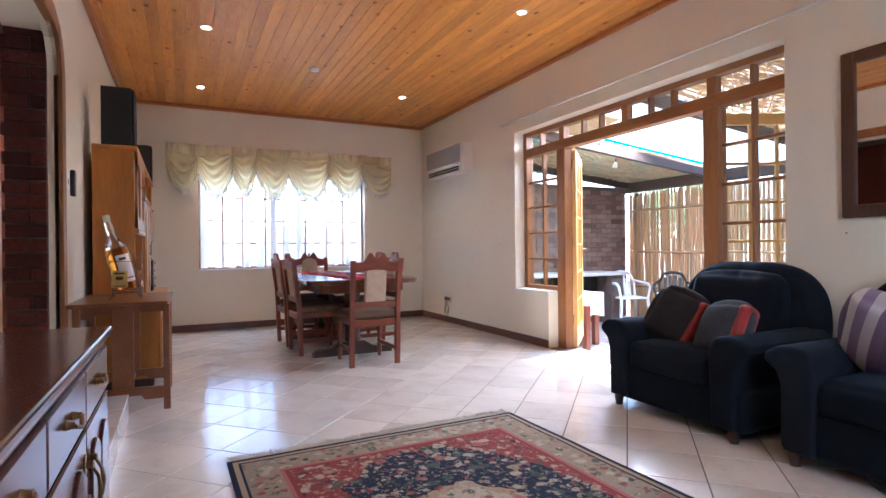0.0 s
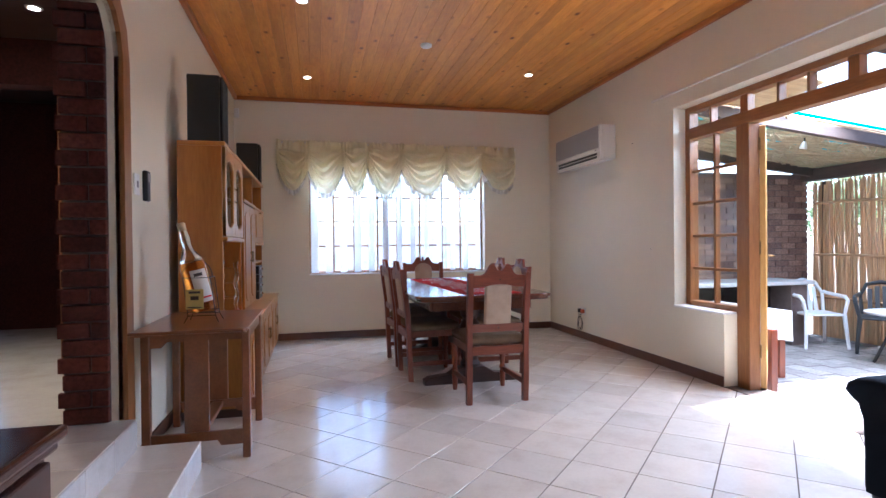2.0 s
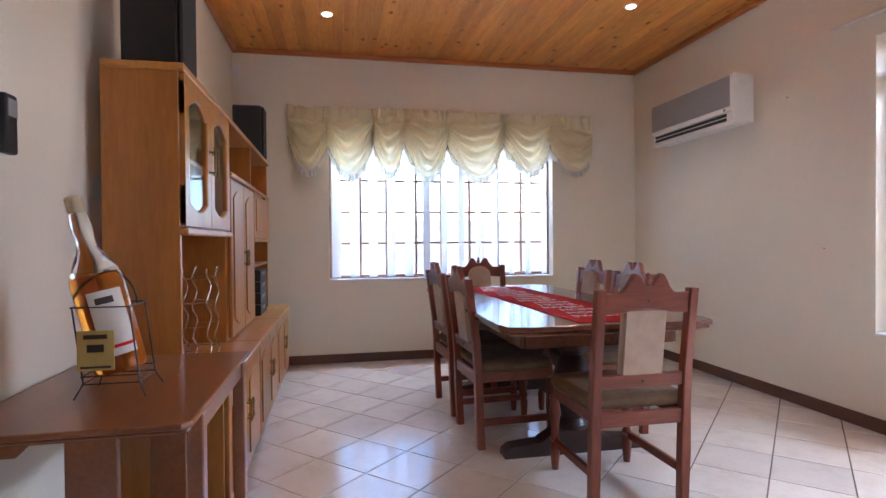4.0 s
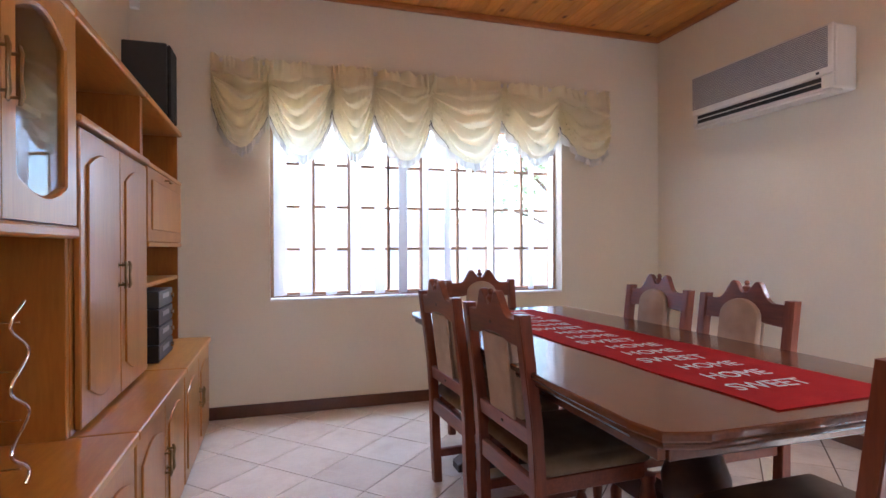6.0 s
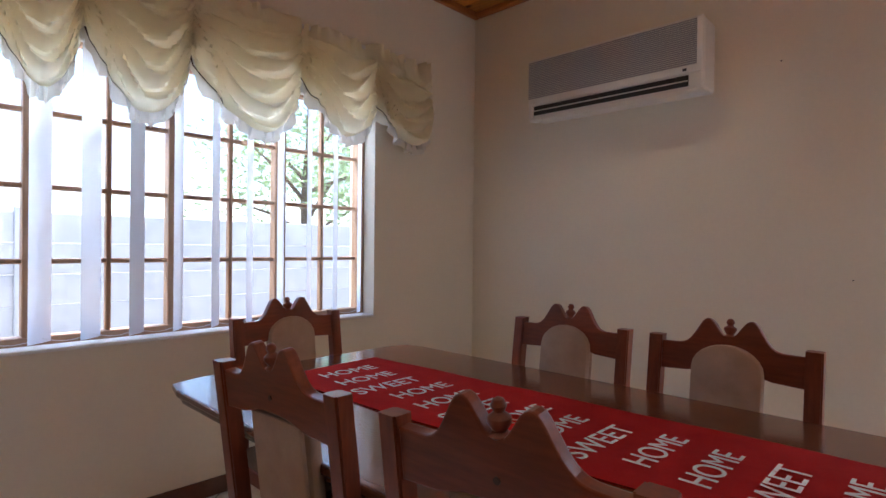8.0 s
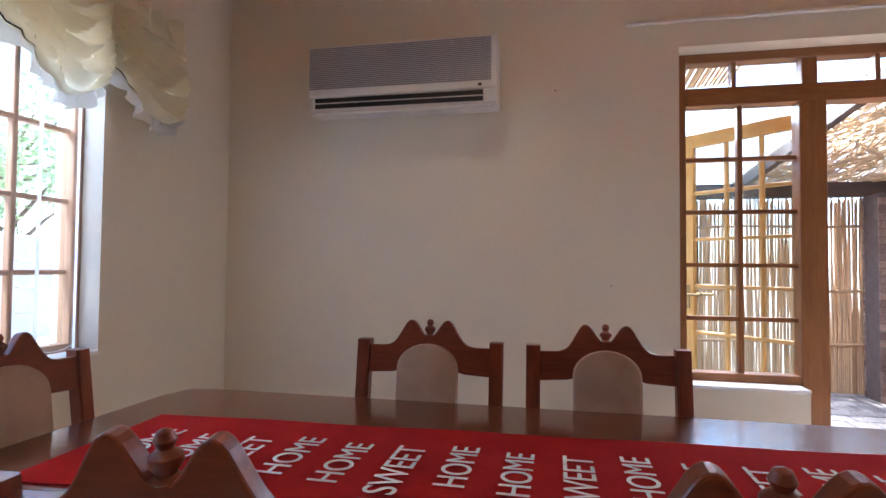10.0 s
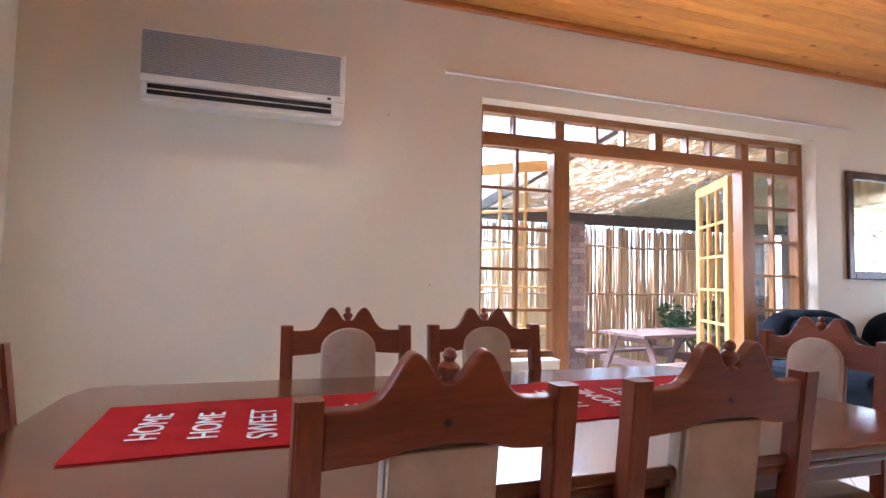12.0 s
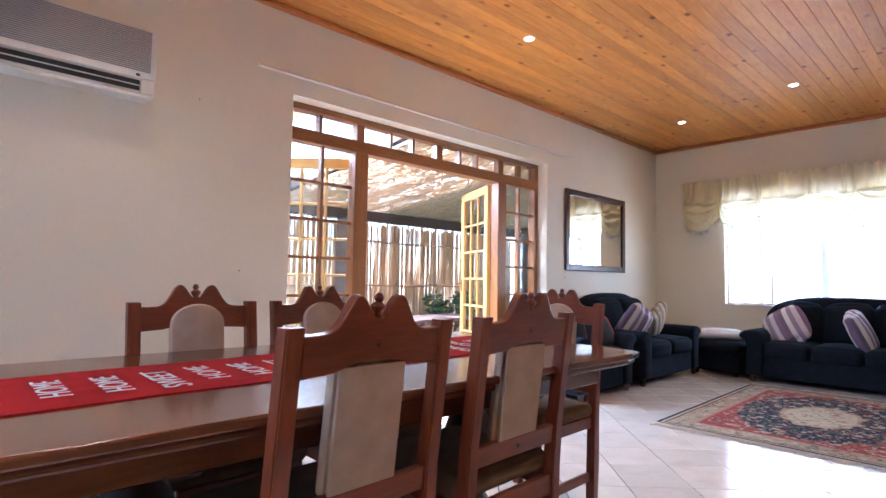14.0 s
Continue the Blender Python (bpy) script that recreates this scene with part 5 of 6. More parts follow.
def sofa(at, seats, W, label, name="sofa"):
    """Soft rounded sofa: local y to the front, x across."""
    so = thing(name, at, label, "sofa" if seats > 1 else "armchair")
    D, arm = 0.86, 0.22
    part("base", shaped(pillow_box(W - 0.10, D - 0.10, 0.24, 0.035, 3, 6), Matrix.Translation((0, 0.0, 0.175))), NAVY, so, smooth=True)
    out = [(-W / 2 + 0.05, 0.30)]
    hw = W / 2 - 0.05
    for k in range(0, 41):
        a = math.pi * k / 40
        out.append((-hw * (abs(math.cos(a)) ** 0.62) * (1 if math.cos(a) > 0 else -1), 0.52 + 0.42 * math.sin(a) ** (0.62 if seats > 1 else 0.8)))
    out.append((W / 2 - 0.05, 0.30))
    bk = slab(out, 0.20, "y")
    rim = [e for e in bk.edges if len(e.link_faces) == 2 and any(len(f.verts) > 4 for f in e.link_faces)]
    bmesh.ops.bevel(bk, geom=rim, offset=0.075, segments=5, affect="EDGES", profile=0.5)
    part("back", shaped(bk, Matrix.Translation((0, -D / 2 + 0.12, 0)) @ pose(0, 0, 0, 7)), NAVY, so, smooth=True)
    sw = (W - 2 * arm) / seats
    for k in range(seats):
        x = -W / 2 + arm + sw * (k + 0.5)
        part("seat_cushion", shaped(pillow_box(sw - 0.006, 0.62, 0.18, 0.055, 4, 6, 0.03, 0.006, k + 1.0), Matrix.Translation((x, 0.085, 0.345))), NAVY, so, smooth=True)
        part("back_cushion", shaped(pillow_box(sw - 0.01, 0.15, 0.46, 0.07, 4, 6, 0.03, 0.01, k + 5.0), Matrix.Translation((x, -0.235, 0.63)) @ pose(0, 0, 0, 13)), NAVY, so, smooth=True)
    for s in (-1, 1):
        x = s * (W / 2 - arm / 2 - 0.03)
        prof = [(-0.085, 0.07), (-0.095, 0.30), (-0.10, 0.44), (-0.09, 0.51), (-0.05, 0.553), (0.02, 0.565), (0.09, 0.555), (0.135, 0.525), (0.145, 0.49), (0.12, 0.465), (0.085, 0.44), (0.065, 0.38), (0.06, 0.25), (0.055, 0.07)]
        ar = slab([(x + s * p, q) for p, q in (prof if s > 0 else prof[::-1])], D - 0.10, "y")
        caps = [e for e in ar.edges if len(e.link_faces) == 2 and any(len(f.verts) > 4 for f in e.link_faces)]
        bmesh.ops.bevel(ar, geom=caps, offset=0.03, segments=4, affect="EDGES", profile=0.5)
        part("armrest", shaped(ar, Matrix.Translation((0, 0.035, 0))), NAVY, so, smooth=True)
        for y in (-0.36, 0.36):
            part("foot", lathe([(0.022, 0.0), (0.03, 0.055), (0.03, 0.066)], 12, m=Matrix.Translation((s * (W / 2 - 0.12), y, 0)), bm=bmesh.new()), DARK_WOOD, so, smooth=True)
    return so


sofa((3.31, 2.80, 0, 0, 0, 90), 1, 1.06, "navy blue velour armchair with rolled arms", "armchair")
sofa((3.30, 1.43, 0, 0, 0, 90), 2, 1.52, "navy blue velour two-seat sofa with rolled arms", "loveseat")
sofa((1.535, 0.42, 0, 0, 0, 0), 3, 1.78, "navy blue velour three-seat sofa under the window")
ott = thing("ottoman", (2.74, 0.38, 0), "low navy blue velour ottoman beside the sofa", "ottoman")
part("base", shaped(pillow_box(0.56, 0.62, 0.22, 0.04, 3, 4), Matrix.Translation((0, 0, 0.155))), NAVY, ott, smooth=True)
part("seat", shaped(pillow_box(0.58, 0.64, 0.14, 0.055, 4, 5, 0.02), Matrix.Translation((0, 0, 0.325))), NAVY, ott, smooth=True)
for x in (-0.22, 0.22):
    for y in (-0.25, 0.25):
        part("foot", lathe([(0.02, 0.0), (0.026, 0.05)], 10, m=Matrix.Translation((x, y, 0)), bm=bmesh.new()), DARK_WOOD, ott)
WHITE_CLOTH = cloth("white_cotton", (0.62, 0.60, 0.58), (0.78, 0.76, 0.74), 600)
pil = thing("pillow", (2.76, 0.40, 0.455, 0, 0, 20), "white cotton pillow lying on the ottoman", "pillow")
part("cover", pillow_box(0.46, 0.34, 0.11, 0.05, 4, 7, 0.02, 0.008, 3), WHITE_CLOTH, pil, smooth=True)
LILAC = striped("lilac_white_stripes", [(0.22, 0.15, 0.24), (0.55, 0.50, 0.52), (0.28, 0.21, 0.30), (0.62, 0.57, 0.55), (0.18, 0.13, 0.2)], 0, 0.24)
BEIGE_STRIPE = striped("beige_brown_stripes", [(0.45, 0.38, 0.29), (0.24, 0.18, 0.13), (0.55, 0.48, 0.38), (0.33, 0.25, 0.18)], 0, 0.20)
DARK_CUSHION = cloth("dark_grey_cushion", (0.018, 0.016, 0.017), (0.036, 0.032, 0.033), 500, 0.95, 0.05, gloss=0.1)
SLATE_CUSHION = cloth("slate_cushion", (0.030, 0.033, 0.040), (0.055, 0.060, 0.070), 500, 0.95, 0.05, gloss=0.1)
RED_EDGE = cloth("red_border", (0.20, 0.022, 0.02), (0.34, 0.05, 0.045), 500)
cushion(pose(3.19, 2.95, 0.585, 0, 0, 90) @ pose(0, 0, 0, 20, -20, 6), 0.33, DARK_CUSHION, "dark grey cushion with a red border on the armchair", RED_EDGE)
cushion(pose(3.14, 2.58, 0.555, 0, 0, 90) @ pose(0, 0, 0, 28, 4, -8), 0.31, SLATE_CUSHION, "slate blue cushion with a red border on the armchair", RED_EDGE)
cushion(pose(3.22, 1.20, 0.60, 0, 0, 90) @ pose(0, 0, 0, -20, 28, 0), 0.40, BEIGE_STRIPE, "beige and brown striped cushion on the two-seat sofa")
cushion(pose(3.18, 1.78, 0.60, 0, 0, 90) @ pose(0, 0, 0, -24, -24, 0), 0.40, LILAC, "lilac and white striped cushion on the two-seat sofa")
cushion(pose(2.05, 0.47, 0.59, 0, 0, 0) @ pose(0, 0, 0, 26, 32, 0), 0.40, LILAC, "lilac and white striped cushion on the long sofa")
cushion(pose(1.38, 0.47, 0.59, 0, 0, 0) @ pose(0, 0, 0, 24, 8, 90), 0.42, LILAC, "lilac and white striped cushion on the long sofa")

# ---- things on the walls ----
mir = thing("wall_mirror", (XE, 1.597, 1.656), "large mirror in a dark brown wooden frame", "mirror")
MH, MZ, FW = 0.674, 0.467, 0.073
for s in (-1, 1):
    part("frame_side", box(-0.032, -0.002, s * (MH - FW / 2) - FW / 2, s * (MH - FW / 2) + FW / 2, -MZ, MZ, bev=0.01, seg=2, m=Matrix.Identity(4), bm=bmesh.new()), MIRROR_FRAME, mir)
    part("frame_side", box(-0.031, -0.002, -MH + FW, MH - FW, s * (MZ - FW / 2) - FW / 2, s * (MZ - FW / 2) + FW / 2, bev=0.01, seg=2, m=Matrix.Identity(4), bm=bmesh.new()), MIRROR_FRAME, mir)
part("mirror_glass", box(-0.014, -0.008, -MH + FW - 0.006, MH - FW + 0.006, -MZ + FW - 0.006, MZ - FW + 0.006), MIRROR, mir)

ac = thing("air_conditioner", (XE, 7.095, 2.042), "ivory wall air conditioner with a grey grille", "air conditioner")
AW = 0.53
part("body", box(-0.17, -0.001, -AW, AW, 0.0, 0.37, bev=0.018, seg=3, m=Matrix.Identity(4), bm=bmesh.new()), PLASTIC, ac)
part("front_frame", box(-0.192, -0.168, -AW, AW, 0.085, 0.37, bev=0.008, seg=2, m=Matrix.Identity(4), bm=bmesh.new()), PLASTIC, ac)
bm = bmesh.new()
for k in range(22):
    z = 0.125 + k * 0.0106
    box(-0.1965, -0.191, -AW + 0.03, AW - 0.006, z, z + 0.0065, bm=bm)
part("grille", bm, GREY_PLASTIC, ac, "grey slatted intake grille")
part("outlet", box(-0.176, -0.168, -AW + 0.075, AW - 0.035, 0.022, 0.078), BLACK, ac, "dark air outlet")
part("vane", box(-0.184, -0.172, -AW + 0.077, AW - 0.037, 0.046, 0.051), PLASTIC, ac)
part("tray", box(-0.19, -0.10, -AW + 0.01, AW - 0.01, 0.0, 0.02, bev=0.008, seg=2, m=pose(0, 0, 0, 0, -6, 0), bm=bmesh.new()), PLASTIC, ac)
part("end_cap", box(-0.19, -0.165, -AW + 0.002, -AW + 0.073, 0.004, 0.086, bev=0.008, seg=2, m=Matrix.Identity(4), bm=bmesh.new()), PLASTIC, ac)
part("end_cap", box(-0.19, -0.165, AW - 0.034, AW - 0.002, 0.004, 0.086, bev=0.008, seg=2, m=Matrix.Identity(4), bm=bmesh.new()), PLASTIC, ac)
part("badge", box(-0.194, -0.191, -AW + 0.08, -AW + 0.10, 0.096, 0.110), BLACK, ac)

rod = thing("curtain_track", (3.735, 4.06, 2.475), "thin white curtain track above the patio doors", "curtain track")
part("track", box(-0.012, 0.012, -1.84, 1.84, -0.009, 0.009, bev=0.003), PLASTIC, rod)
for y in (-1.7, -0.6, 0.6, 1.7):
    part("bracket", box(-0.006, 0.025, y - 0.012, y + 0.012, 0.009, 0.02), WHITE, rod)

for y in (4.485, 4.607):
    sw = thing("light_switch", (XW, y, 1.49), "white light switch plate on the wall", "light switch", "light switches")
    part("plate", box(0.0, 0.009, -0.038, 0.038, -0.058, 0.058, bev=0.003), WHITE, sw)
    part("rocker", box(0.009, 0.013, -0.011, 0.011, -0.018, 0.018, bev=0.002), GREY_PLASTIC, sw)
    part("screw", lathe([(0.003, 0), (0.003, 0.001)], 8, m=pose(0.009, 0, 0.045, 0, 90), bm=bmesh.new()), STEEL, sw)
ph = thing("intercom_handset", (XW, 4.745, 1.495), "slim black intercom handset on the wall", "handset")
part("case", box(0.0, 0.028, -0.03, 0.03, -0.085, 0.085, bev=0.008, seg=3, m=Matrix.Identity(4), bm=bmesh.new()), BLACK, ph)
part("earpiece", box(0.028, 0.031, -0.022, 0.022, 0.02, 0.07, bev=0.001), GREY_PLASTIC, ph)

for y, z in ((5.971, 1.088), (6.264, 2.15), (2.26, 1.107)):
    nail = thing("wall_nail", (XE, y, z), "small dark nail stuck in the plaster", "nail", "nails in the wall")
    part("head", lathe([(0.0035, 0.0), (0.0035, 0.006), (0.002, 0.007)], 8, m=pose(0, 0, 0, 0, -90), bm=bmesh.new()), BLACK, nail)
pir = thing("alarm_sensor", (XW + 0.035, YN, 2.745), "small white alarm sensor in the corner", "sensor")
part("case", box(-0.028, 0.028, -0.04, -0.001, -0.055, 0.055, bev=0.01, seg=3, m=Matrix.Identity(4), bm=bmesh.new()), WHITE, pir)

so = thing("wall_socket", (XE, 7.32, 0.335), "white wall socket with plugs and trailing cables", "socket")
part("plate", box(-0.01, -0.0005, -0.075, 0.075, -0.045, 0.045, bev=0.003), PLASTIC, so)
part("plug", box(-0.05, -0.01, 0.02, 0.055, -0.02, 0.025, bev=0.006), BLACK, so)
part("plug", box(-0.05, -0.01, -0.055, -0.015, -0.022, 0.022, bev=0.006), plain("orange_plug", (0.45, 0.09, 0.03), 0.5), so, "orange plug")
for ph0, r in ((0.0, 0.075), (1.2, 0.055), (2.1, 0.09)):
    pts = [(-0.045, 0.03 - ph0 * 0.03, -0.01)] + [(-0.03 - 0.006 * math.sin(k + ph0), 0.03 + r * 0.7 * math.cos(ph0 + k * 0.55), -0.15 + r * math.sin(ph0 + k * 0.55)) for k in range(13)]
    part("cable", tube(pts, 0.003, 6), BLACK, so, smooth=True)

# ---- bottle on its stand ----
AMBER = glassy("amber_spirit", (0.62, 0.20, 0.02), 0.02)
AMBER.node_tree.nodes["Principled BSDF"].inputs["Transmission Weight"].default_value = 0.85
BGLASS = glassy("bottle_glass", (0.97, 0.98, 0.95))
GOLD_CAP = plain("cream_cap", (0.55, 0.44, 0.24), 0.4)
LABEL_Y = plain("yellow_label", (0.62, 0.47, 0.13), 0.6, 0.08, 30)
LABEL_W = plain("white_label", (0.68, 0.64, 0.56), 0.6, 0.05, 30)
INK = plain("dark_ink", (0.05, 0.035, 0.03), 0.7)
bt = thing("whisky_bottle", pose(0.02, 4.70, DT + 0.062) @ pose(0, 0, 0, 0, -14, 0) @ Matrix.Diagonal((0.80, 0.80, 0.92, 1)), "large whisky bottle tilted in a wire cradle", "bottle")
part("glass", lathe([(0.0802, 0.309), (0.0798, 0.311), (0.06, 0.35), (0.036, 0.385), (0.028, 0.42), (0.033, 0.45), (0.029, 0.49), (0.024, 0.51)], 32), BGLASS, bt, "clear glass neck and shoulder", True)
part("spirit", lathe([(0.02, 0.0), (0.078, 0.004), (0.085, 0.02), (0.085, 0.27), (0.0805, 0.308)], 32), AMBER, bt, "amber spirit filling half the bottle", True)
part("cap", lathe([(0.027, 0.505), (0.028, 0.55), (0.024, 0.555)], 24), GOLD_CAP, bt, "cream screw cap", True)


def curved_label(r, a0, a1, z0, z1, mat, name, parent, label=""):
    t = bmesh.new()
    n = 14
    lo = [t.verts.new((r * math.cos(a0 + (a1 - a0) * k / n), r * math.sin(a0 + (a1 - a0) * k / n), z0)) for k in range(n + 1)]
    hi = [t.verts.new((v.co.x, v.co.y, z1)) for v in lo]
    for k in range(n):
        t.faces.new((lo[k], lo[k + 1], hi[k + 1], hi[k]))
    return part(name, t, mat, parent, label, True)


f = -math.pi / 2
lb = curved_label(0.0868, f - 0.15, f + 1.15, 0.055, 0.255, LABEL_W, "paper_label", bt, "white paper label")
curved_label(0.0874, f + 0.1, f + 0.75, 0.215, 0.235, INK, "dark_bar", lb)
curved_label(0.0874, f + 0.0, f + 1.05, 0.078, 0.088, RED, "red_bar", lb)
stand = thing("bottle_cradle", pose(0.014, 4.70, DT) @ Matrix.Scale(0.84, 4), "bent wire cradle holding the tilted bottle", "bottle stand")
for y in (-0.075, 0.075):
    for x in (-0.085, 0.085):
        part("wire_leg", tube([(x * 1.25, y * 1.25, 0.003), (x, y, 0.05), (x - 0.03, y, 0.30)], 0.003, 6), BLACK, stand, smooth=True)
for z in (0.05, 0.075, 0.30):
    o = -0.03 * (z - 0.05) / 0.25
    part("wire_hoop", tube([(-0.085 + o, -0.085, z), (0.085 + o, -0.085, z), (0.085 + o, 0.085, z), (-0.085 + o, 0.085, z), (-0.085 + o, -0.085, z)], 0.0026, 6), BLACK, stand)
part("wire_arch", tube([(0.085 - 0.03 - 0.085 * (1 - math.cos(k * math.pi / 12)), 0.0, 0.30 + 0.11 * math.sin(k * math.pi / 12)) for k in range(13)], 0.0035, 6), BLACK, stand, smooth=True)
lab = part("yellow_plate", box(-0.095, 0.015, -0.093, -0.089, 0.095, 0.225, bev=0.001), LABEL_Y, stand, "yellow paper label")
part("dark_bar", box(-0.075, -0.005, -0.0945, -0.093, 0.198, 0.212), INK, lab)
part("dark_bar", box(-0.065, -0.015, -0.0945, -0.093, 0.155, 0.180), INK, lab)
part("dark_bar", box(-0.085, 0.005, -0.0945, -0.093, 0.103, 0.110), INK, lab)

# ---- patio ----
PZ = -0.20
REED = wood("dry_reed", (0.36, 0.215, 0.105), (0.64, 0.43, 0.24), 0.6, "Z", 6, 0, True)
REED_X = wood("dry_roof_reed", (0.36, 0.25, 0.14), (0.62, 0.47, 0.29), 0.65, "X", 6, 0, True)
BEAM = wood("weathered_beam", (0.035, 0.022, 0.016), (0.085, 0.05, 0.035), 0.7, "Y", 6)
PAVER = brick_material("pale_paver", (0.30, 0.27, 0.25), (0.44, 0.41, 0.38))
TEAL = sheer("turquoise_shade_sheet", (0.01, 0.30, 0.34), (0.02, 0.50, 0.55), 0.5)
GRASS = plain("dry_yard", (0.30, 0.26, 0.20), 0.95, 0.25, 2.0, 0.8, 40)
structure("ground", box(-600, 600, -600, 600, -0.6, -0.30), GRASS, "dry sandy yard round the house", "ground")
structure("patio_paving", box(4.02, 8.4, -2.5, 8.4, -0.35, PZ - 0.012), MORTAR, "pale sunlit brick paving on the patio", "paving")
bm = bmesh.new()
rnd = random.Random(2)
for i in range(20):
    for j in range(46):
        x0, y0 = 4.03 + i * 0.215, -2.2 + j * 0.225 + (0.11 if i % 2 else 0)
        z = PZ + rnd.uniform(-0.003, 0.002)
        q = [bm.verts.new((x0 + a, y0 + b, z)) for a, b in ((0, 0), (0.205, 0), (0.205, 0.215), (0, 0.215))]
        bm.faces.new(q)
tagged(part("paver_bricks", bm, PAVER, bpy.data.objects["patio_paving"]), kind="stuff")

fence = thing("reed_fence", (7.65, 0, 0), "tall fence of dry upright reeds with gaps of daylight", "fence")
bm = bmesh.new()
rnd = random.Random(5)
for row, loose in ((-0.016, 0.22), (0.016, 0.34)):
    y = -1.5
    while y < 7.75:
        r = rnd.uniform(0.009, 0.016)
        lean = rnd.uniform(-0.045, 0.045)
        h = rnd.uniform(1.93, 2.03)
        x = row + rnd.uniform(-0.006, 0.006)
        sway = rnd.uniform(-0.018, 0.018)
        tube([(x, y, PZ), (x + rnd.uniform(-0.008, 0.008), y + lean * 0.3 + sway, 0.6), (x, y + lean * 0.65 - sway * 0.6, 1.25), (x, y + lean, h)], [r, r * 0.97, r * 0.92, r * 0.8], 6, bm=bm)
        y += r * 2 + (rnd.uniform(-0.004, 0.002) if rnd.random() > loose else rnd.uniform(0.004, 0.022))
tagged(part("reeds", bm, REED, fence, smooth=True), kind="stuff")
for z in (0.35, 0.95, 1.68):
    part("bamboo_rail", tube([(-0.03, -1.5 + 9.2 * k / 20, z + 0.01 * math.sin(k * 1.7)) for k in range(21)], 0.018, 8), REED, fence, smooth=True)
for y in (-1.4, 1.6, 4.6, 7.6):
    part("post", box(0.03, 0.12, y - 0.045, y + 0.045, PZ, 2.0, bev=0.006), BEAM, fence)

perg = thing("pergola", (0, 0, 0), "dark timber pergola over the patio with a reed roof", "pergola")
part("beam", box(7.44, 7.62, -1.6, 7.9, 2.0, 2.16, bev=0.006), BEAM, perg)
part("beam", box(4.03, 4.10, -1.6, 7.9, 2.42, 2.56, bev=0.006), BEAM, perg)
for y in (-1.5, 4.2, 5.95, 7.6):
    part("rafter", box(4.10, 7.75, y - 0.035, y + 0.035, -0.06, 0.06, bev=0.005, m=Matrix.Translation((0, 0, 2.90)) @ pose(0, 0, 0, 0, 0) @ Matrix.Shear("XY", 4, (0, 0)) @ Matrix(((1, 0, 0, 0), (0, 1, 0, 0), (-0.105, 0, 1, 0), (0, 0, 0, 1))), bm=bmesh.new()), BEAM, perg)
bm = bmesh.new()
for ya, yb in ((-1.6, 4.2), (5.95, 7.9)):
    y = ya
    while y < yb:
        r = rnd.uniform(0.009, 0.015)
        dz = rnd.uniform(-0.008, 0.012)
        k = rnd.uniform(-0.04, 0.04)
        tube([(4.05, y, 2.565 + dz), (5.9, y + k, 2.37 + dz + rnd.uniform(-0.015, 0.01)), (7.9, y, 2.16 + dz)], [r, r, r * 0.8], 5, bm=bm)
        y += r * 2 + (rnd.uniform(-0.003, 0.001) if rnd.random() < 0.5 else rnd.uniform(0.008, 0.034))
# short reeds added by the house to keep sun off the north side light
y = 5.08
while y < 5.95:
    r = rnd.uniform(0.009, 0.015)
    tube([(4.05, y, 2.565), (4.8 + 0.3 * (y - 5.0), y, 2.487)], [r, r], 5, bm=bm)
    y += r * 2 + rnd.uniform(-0.002, 0.006)
for _ in range(4200):
    y = rnd.uniform(-1.6, 4.2) if rnd.random() < 0.78 else rnd.uniform(6.0, 7.9)
    x, a, L = rnd.uniform(4.1, 7.8), rnd.uniform(-0.9, 0.9), rnd.uniform(0.08, 0.3)
    z = 2.56 - 0.105 * (x - 4.05) + rnd.uniform(-0.045, -0.01)
    dx, dy = L * math.cos(a), L * math.sin(a)
    tube([(x - dx, y - dy, z + 0.105 * dx), (x + dx, y + dy, z - 0.105 * dx + rnd.uniform(-0.01, 0.01))], rnd.uniform(0.004, 0.010), 4, bm=bm)
tagged(part("roof_reeds", bm, REED_X, perg, smooth=True), kind="stuff")
for ya, yb in ((-1.6, 2.0), (6.0, 7.9)):
    part("shade_sheet", box(4.4, 7.9, ya, yb, 0, 0.004, m=Matrix.Translation((0, 0, 3.065)) @ Matrix(((1, 0, 0, 0), (0, 1, 0, 0), (-0.105, 0, 1, 0), (0, 0, 0, 1))), bm=bmesh.new()), TEAL, perg, "turquoise shade sheet over the reeds")
sp = thing("patio_spotlight", (5.95, 6.32, 2.26), "small white spotlight under the pergola", "spotlight")
part("head", lathe([(0.012, 0.0), (0.025, -0.02), (0.04, -0.08), (0.036, -0.085)][::-1], 16, m=pose(0, 0, 0, 15), bm=bmesh.new()), WHITE, sp, smooth=True)
part("bracket", box(-0.006, 0.006, -0.006, 0.006, -0.005, 0.04), BLACK, sp)


